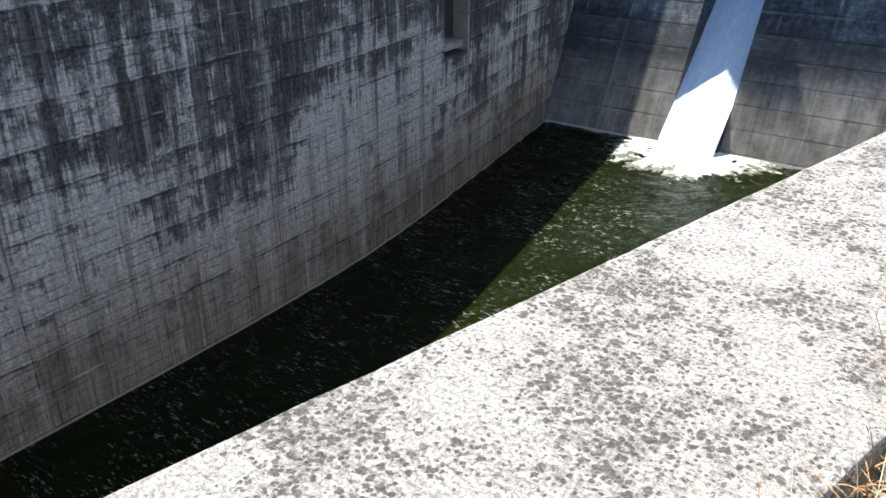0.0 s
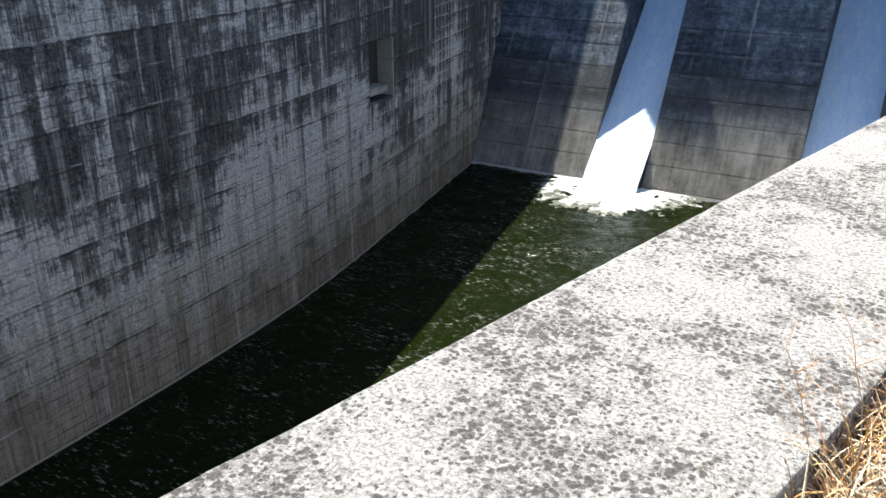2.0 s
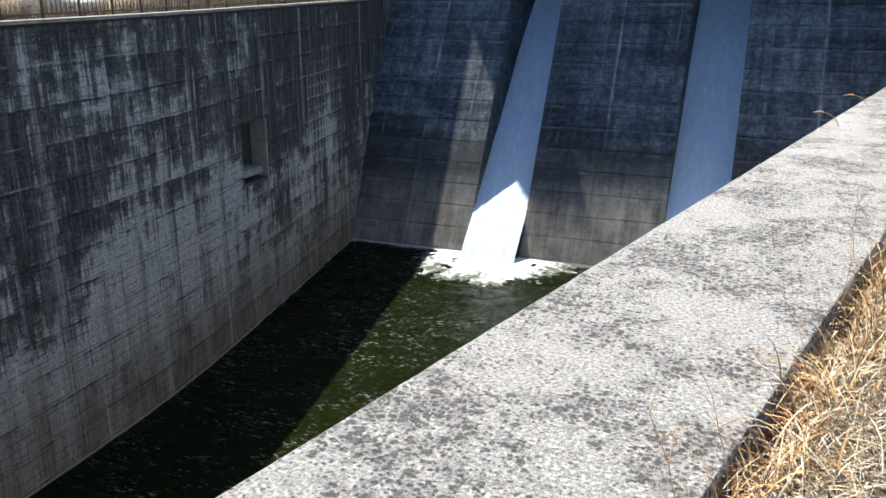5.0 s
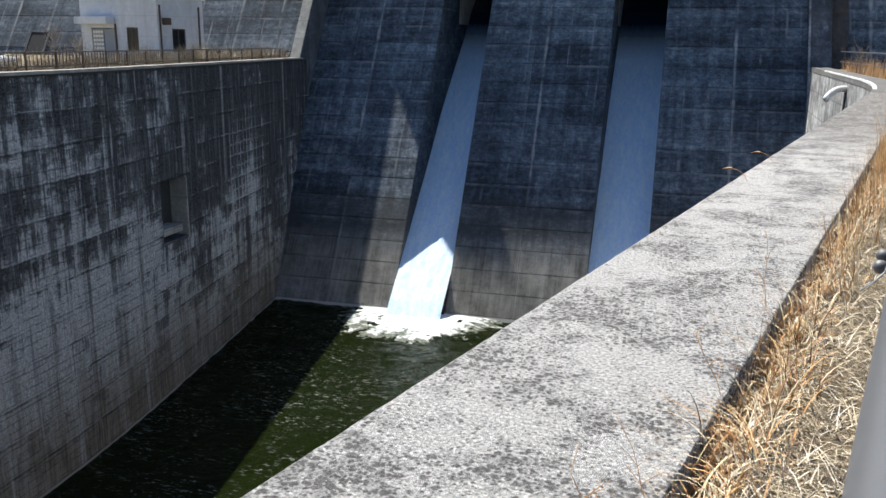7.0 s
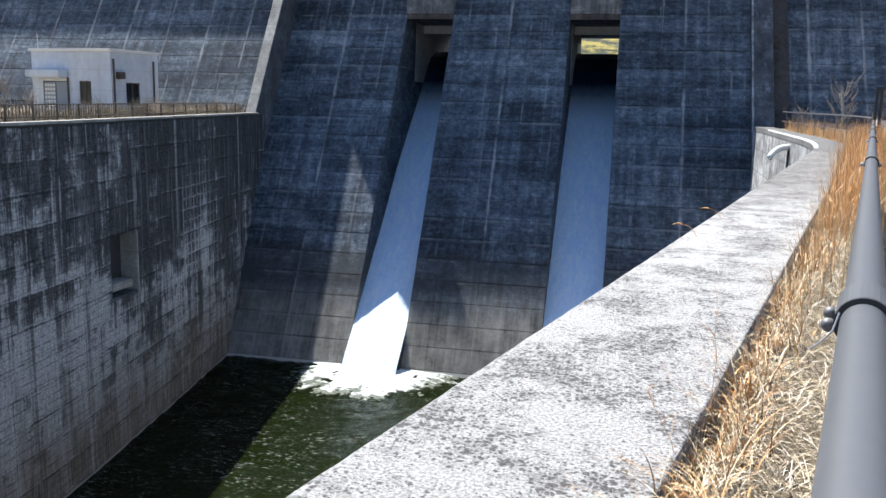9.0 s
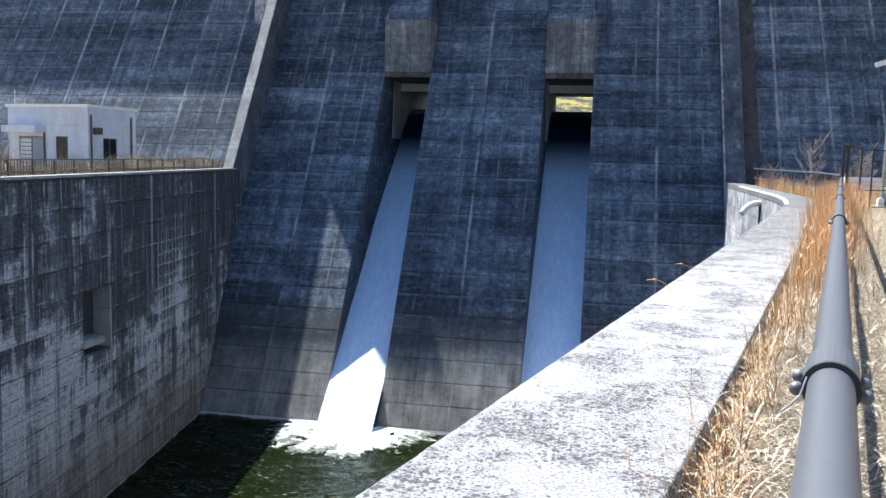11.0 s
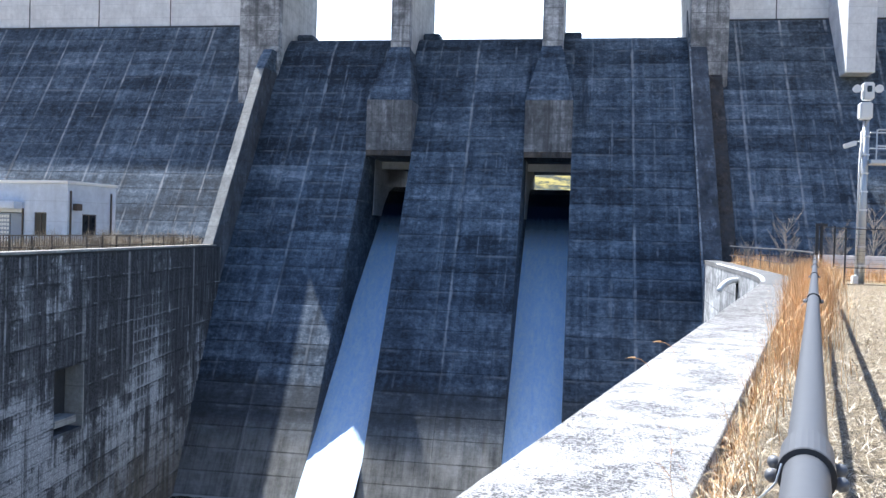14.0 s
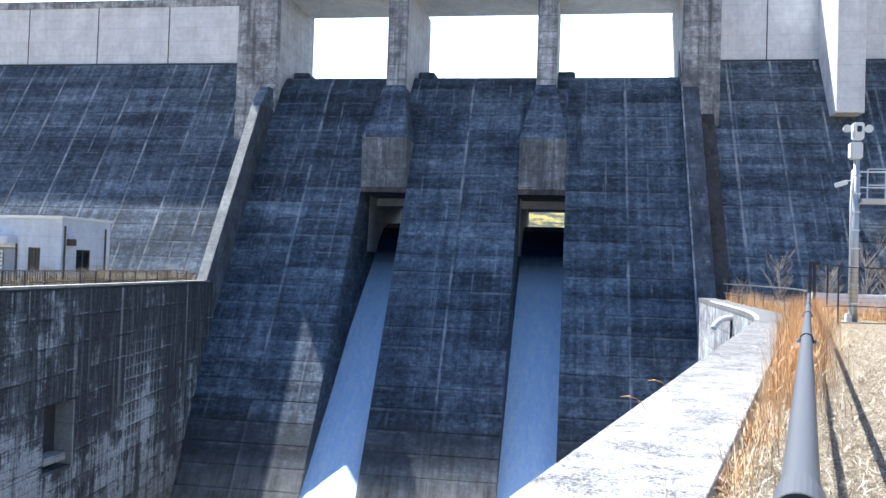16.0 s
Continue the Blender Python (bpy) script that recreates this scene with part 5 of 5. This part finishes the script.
for y in np.arange(14.0, 63.9, 2.0):
    bm = bmesh.new()
    box(bm, left_x(y) - 0.95, left_x(y) - 0.87, y - 0.04, y + 0.04, -0.4, 0.76)
    part("post", bm, M_BROWN, far_fence)
for y in np.arange(26.25, 45.9, 0.25):
    if abs(y / 2.0 - round(y / 2.0)) > 0.05:
        bm = bmesh.new()
        box(bm, left_x(y) - 0.925, left_x(y) - 0.895, y - 0.012, y + 0.012, 0.15, 0.74)
        part("baluster", bm, M_BROWN, far_fence)
for z in (0.74, 0.15):
    bm = bmesh.new()
    tube(bm, [(left_x(y) - 0.91, y, z) for y in np.arange(14.0, 63.0, 2.0)], 0.035, 6)
    part("rail", bm, M_BROWN, far_fence)

house = empty("valve_house", "white flat-roofed rendered valve house", "building")
house.matrix_basis = Matrix.Translation((-36.5, 55.0, -0.35)) @ Matrix.Rotation(radians(-8), 4, "Z")
# local axes: -x along the entrance front, +y along the gable side
HW, HD, HH = 7.4, 5.2, 4.62


def wall_with_hole(bm, x0, x1, y0, y1, z0, z1, holes, axis):
    """An upright wall slab in one skin, with openings cut right through."""
    lo, hi = (x0, x1) if axis == "x" else (y0, y1)
    us = sorted({lo, hi} | {h for q in holes for h in q[:2]})
    zs = sorted({z0, z1} | {h for q in holes for h in q[2:]})
    ts = (y0, y1) if axis == "x" else (x0, x1)
    made = {}

    def vert(i, k, t):
        if (i, k, t) not in made:
            p = (us[i], ts[t], zs[k]) if axis == "x" else (ts[t], us[i], zs[k])
            made[i, k, t] = bm.verts.new(p)
        return made[i, k, t]

    def solid(i, k):
        if not (0 <= i < len(us) - 1 and 0 <= k < len(zs) - 1):
            return False
        return not any(q[0] <= us[i] and us[i + 1] <= q[1] and q[2] <= zs[k] and zs[k + 1] <= q[3] for q in holes)

    for i in range(len(us) - 1):
        for k in range(len(zs) - 1):
            if not solid(i, k):
                continue
            for t in (0, 1):
                bm.faces.new((vert(i, k, t), vert(i + 1, k, t), vert(i + 1, k + 1, t), vert(i, k + 1, t)))
            for di, dk, e in ((-1, 0, ((i, k), (i, k + 1))), (1, 0, ((i + 1, k), (i + 1, k + 1))), (0, -1, ((i, k), (i + 1, k))), (0, 1, ((i, k + 1), (i + 1, k + 1)))):
                if not solid(i + di, k + dk):
                    (a, b), (c, d) = e
                    bm.faces.new((vert(a, b, 0), vert(c, d, 0), vert(c, d, 1), vert(a, b, 1)))
    bmesh.ops.recalc_face_normals(bm, faces=bm.faces)


bm = bmesh.new()
wall_with_hole(bm, -HW, 0, 0, 0.25, 0, HH, [(-2.95, -1.85, 0.75, 2.5), (-6.4, -4.1, 0, 2.45)], "x")
part("front_wall", bm, M_RENDER, house)
bm = bmesh.new()
wall_with_hole(bm, -0.25, 0, 0.252, HD, 0, HH, [(1.55, 3.05, 0.75, 2.45)], "y")
part("side_wall", bm, M_RENDER, house)
bm = bmesh.new()
box(bm, -HW, -0.26, HD - 0.25, HD, 0, HH)
part("back_wall", bm, M_RENDER, house)
bm = bmesh.new()
box(bm, -HW, -HW + 0.25, 0.26, HD - 0.26, 0, HH)
part("side_wall", bm, M_RENDER, house)
bm = bmesh.new()
box(bm, -HW - 0.15, 0.15, -0.15, HD + 0.15, HH + 0.004, HH + 0.22, 0.03)
part("roof", bm, M_WHITE, house, "flat roof with white edge")


def window(parent, m, w, h):
    bm = bmesh.new()
    for a in ((-w / 2, -w / 2 + 0.08, 0, h), (w / 2 - 0.08, w / 2, 0, h), (-0.04, 0.04, 0.081, h - 0.081), (-w / 2 + 0.081, w / 2 - 0.081, 0, 0.08), (-w / 2 + 0.081, w / 2 - 0.081, h - 0.08, h)):
        box(bm, a[0], a[1], 0.05, 0.13, a[2], a[3], 0.0, None)
    bmesh.ops.transform(bm, matrix=m, verts=bm.verts)
    win = part("window", bm, M_BROWN, parent, "brown framed sash window")
    for s in (-1, 1):
        bm = bmesh.new()
        x0, x1 = (-w / 2 + 0.08, -0.04) if s < 0 else (0.04, w / 2 - 0.08)
        box(bm, x0, x1, 0.08, 0.1, 0.08, h - 0.08)
        bmesh.ops.transform(bm, matrix=m, verts=bm.verts)
        part("pane", bm, M_GLASS, win)


window(house, pose(-2.4, 0, 0.75), 1.1, 1.75)
window(house, pose(0, 2.3, 0.75, 0, 0, 90), 1.5, 1.7)
bm = bmesh.new()
box(bm, -5.2, -4.15, 0.06, 0.14, 0.02, 2.4, 0.02)
part("door", bm, M_DOOR, house, "blue-grey steel door leaf")
bm = bmesh.new()
box(bm, -6.35, -5.25, 0.06, 0.14, 0.02, 2.4, 0.02)
blk = part("glass_block_panel", bm, M_DOOR, house, "panel of pale glass blocks")
for i in range(4):
    for j in range(7):
        bm = bmesh.new()
        box(bm, -6.28 + 0.26 * i, -6.10 + 0.26 * i, 0.03, 0.06, 0.25 + 0.3 * j, 0.45 + 0.3 * j)
        part("glass_block", bm, M_WHITE, blk)
bm = bmesh.new()
box(bm, -7.2, -4.0, -0.9, -0.004, 2.72, 3.25, 0.04)
part("canopy", bm, M_RENDER, house, "white concrete entrance canopy")
for x, y in ((0.08, 0.25), (0.08, 4.6), (-3.95, -0.08)):
    bm = bmesh.new()
    tube(bm, [(x, y, 0), (x, y, HH - 0.5 if x > 0 else 2.75)], 0.07, 8)
    part("downpipe", bm, M_BROWN, house)
bm = bmesh.new()
box(bm, 0.004, 0.4, 0.5, 1.1, 2.7, 3.2, 0.03)
part("vent_box", bm, M_BROWN, house, "brown ventilator box")
bm = bmesh.new()
tube(bm, [(-7.1, 0.4, HH + 0.2), (-7.1, 0.4, HH + 1.3)], 0.025, 8)
box(bm, -7.3, -6.9, 0.39, 0.41, HH + 1.1, HH + 1.13)
part("aerial", bm, M_STEEL, house, "thin roof aerial")

cable = empty("cable", "thin black overhead cable to the valve house", "cable")
bm = bmesh.new()
a, b = Vector((-75, 62, 8.4)), Vector((-37.6, 56.2, 4.6))
tube(bm, [a.lerp(b, k / 10) - Vector((0, 0, 0.9 * math.sin(math.pi * k / 10))) for k in range(11)], 0.02, 5)
part("wire", bm, M_BLACK, cable)

# doorway at the foot of the left wing, a black sheet painting its dark inside
bm = bmesh.new()
box(bm, -60.95, -59.0, 0, 2.65, 0.062, 0.075)
adit = part("adit_opening", bm, M_TYRE, dam, "black sheet for the dark doorway in the dam's foot")
adit.matrix_basis = Matrix.Translation((0, face_y(-0.5, WING_Y0), -0.5)) @ Matrix.Rotation(TILT, 4, "X")
for x0, x1, y0, y1 in ((-61.15, -60.955, 0, 2.85), (-58.995, -58.8, 0, 2.85), (-60.95, -59.0, 2.655, 2.85)):
    bm = bmesh.new()
    box(bm, x0, x1, y0, y1, 0.05, 0.12)
    part("door_frame", bm, M_LIFTS, adit)


def loft(bm, sections):
    """Skin over closed sections of equal length."""
    rings = [[bm.verts.new(p) for p in s] for s in sections]
    n = len(rings[0])
    for a, b in zip(rings, rings[1:]):
        for i in range(n):
            bm.faces.new((a[i], a[(i + 1) % n], b[(i + 1) % n], b[i]))
    bm.faces.new(rings[0][::-1])
    bm.faces.new(rings[-1])
    bmesh.ops.recalc_face_normals(bm, faces=bm.faces)


def parked_car(m):
    car = empty("car", "parked silver hatchback on the far bank", "car")
    car.matrix_basis = m

    def ring(x, w, z0, z1):
        return [(x, -w, z0), (x, w, z0), (x, w, z1 - 0.06), (x, w - 0.08, z1), (x, -w + 0.08, z1), (x, -w, z1 - 0.06)]

    bm = bmesh.new()
    loft(bm, [ring(-2.1, 0.70, 0.25, 0.62), ring(-2.0, 0.80, 0.2, 0.76), ring(-1.0, 0.83, 0.18, 0.86), ring(1.4, 0.83, 0.18, 0.90), ring(2.0, 0.80, 0.2, 0.86), ring(2.1, 0.74, 0.25, 0.7)])
    part("body", bm, M_CAR, car, smooth=False)
    bm = bmesh.new()
    loft(bm, [[(-1.15, -0.74, 0.86), (-1.15, 0.74, 0.86), (-1.12, 0.72, 0.9), (-1.12, -0.72, 0.9)], [(-0.45, -0.72, 0.86), (-0.45, 0.72, 0.86), (-0.42, 0.58, 1.34), (-0.42, -0.58, 1.34)],
              [(1.3, -0.72, 0.88), (1.3, 0.72, 0.88), (1.15, 0.58, 1.36), (1.15, -0.58, 1.36)], [(1.85, -0.72, 0.87), (1.85, 0.72, 0.87), (1.82, 0.70, 0.9), (1.82, -0.70, 0.9)]])
    part("glasshouse", bm, M_GLASS, car, "dark tinted windows")
    bm = bmesh.new()
    box(bm, -0.5, 1.2, -0.6, 0.6, 1.342, 1.40, 0.025)
    part("roof", bm, M_CAR, car)
    for x in (-1.35, 1.3):
        for s in (-1, 1):
            bm = bmesh.new()
            tube(bm, [(x, s * 0.66, 0.3), (x, s * 0.85, 0.3)], 0.3, 20)
            wheel = part("wheel", bm, M_TYRE, car)
            bm = bmesh.new()
            tube(bm, [(x, s * 0.851, 0.3), (x, s * 0.862, 0.3)], 0.18, 16)
            part("rim", bm, M_STEEL, wheel)


parked_car(Matrix.Translation((-32.6, 33.6, -0.36)) @ Matrix.Rotation(radians(180), 4, "Z"))
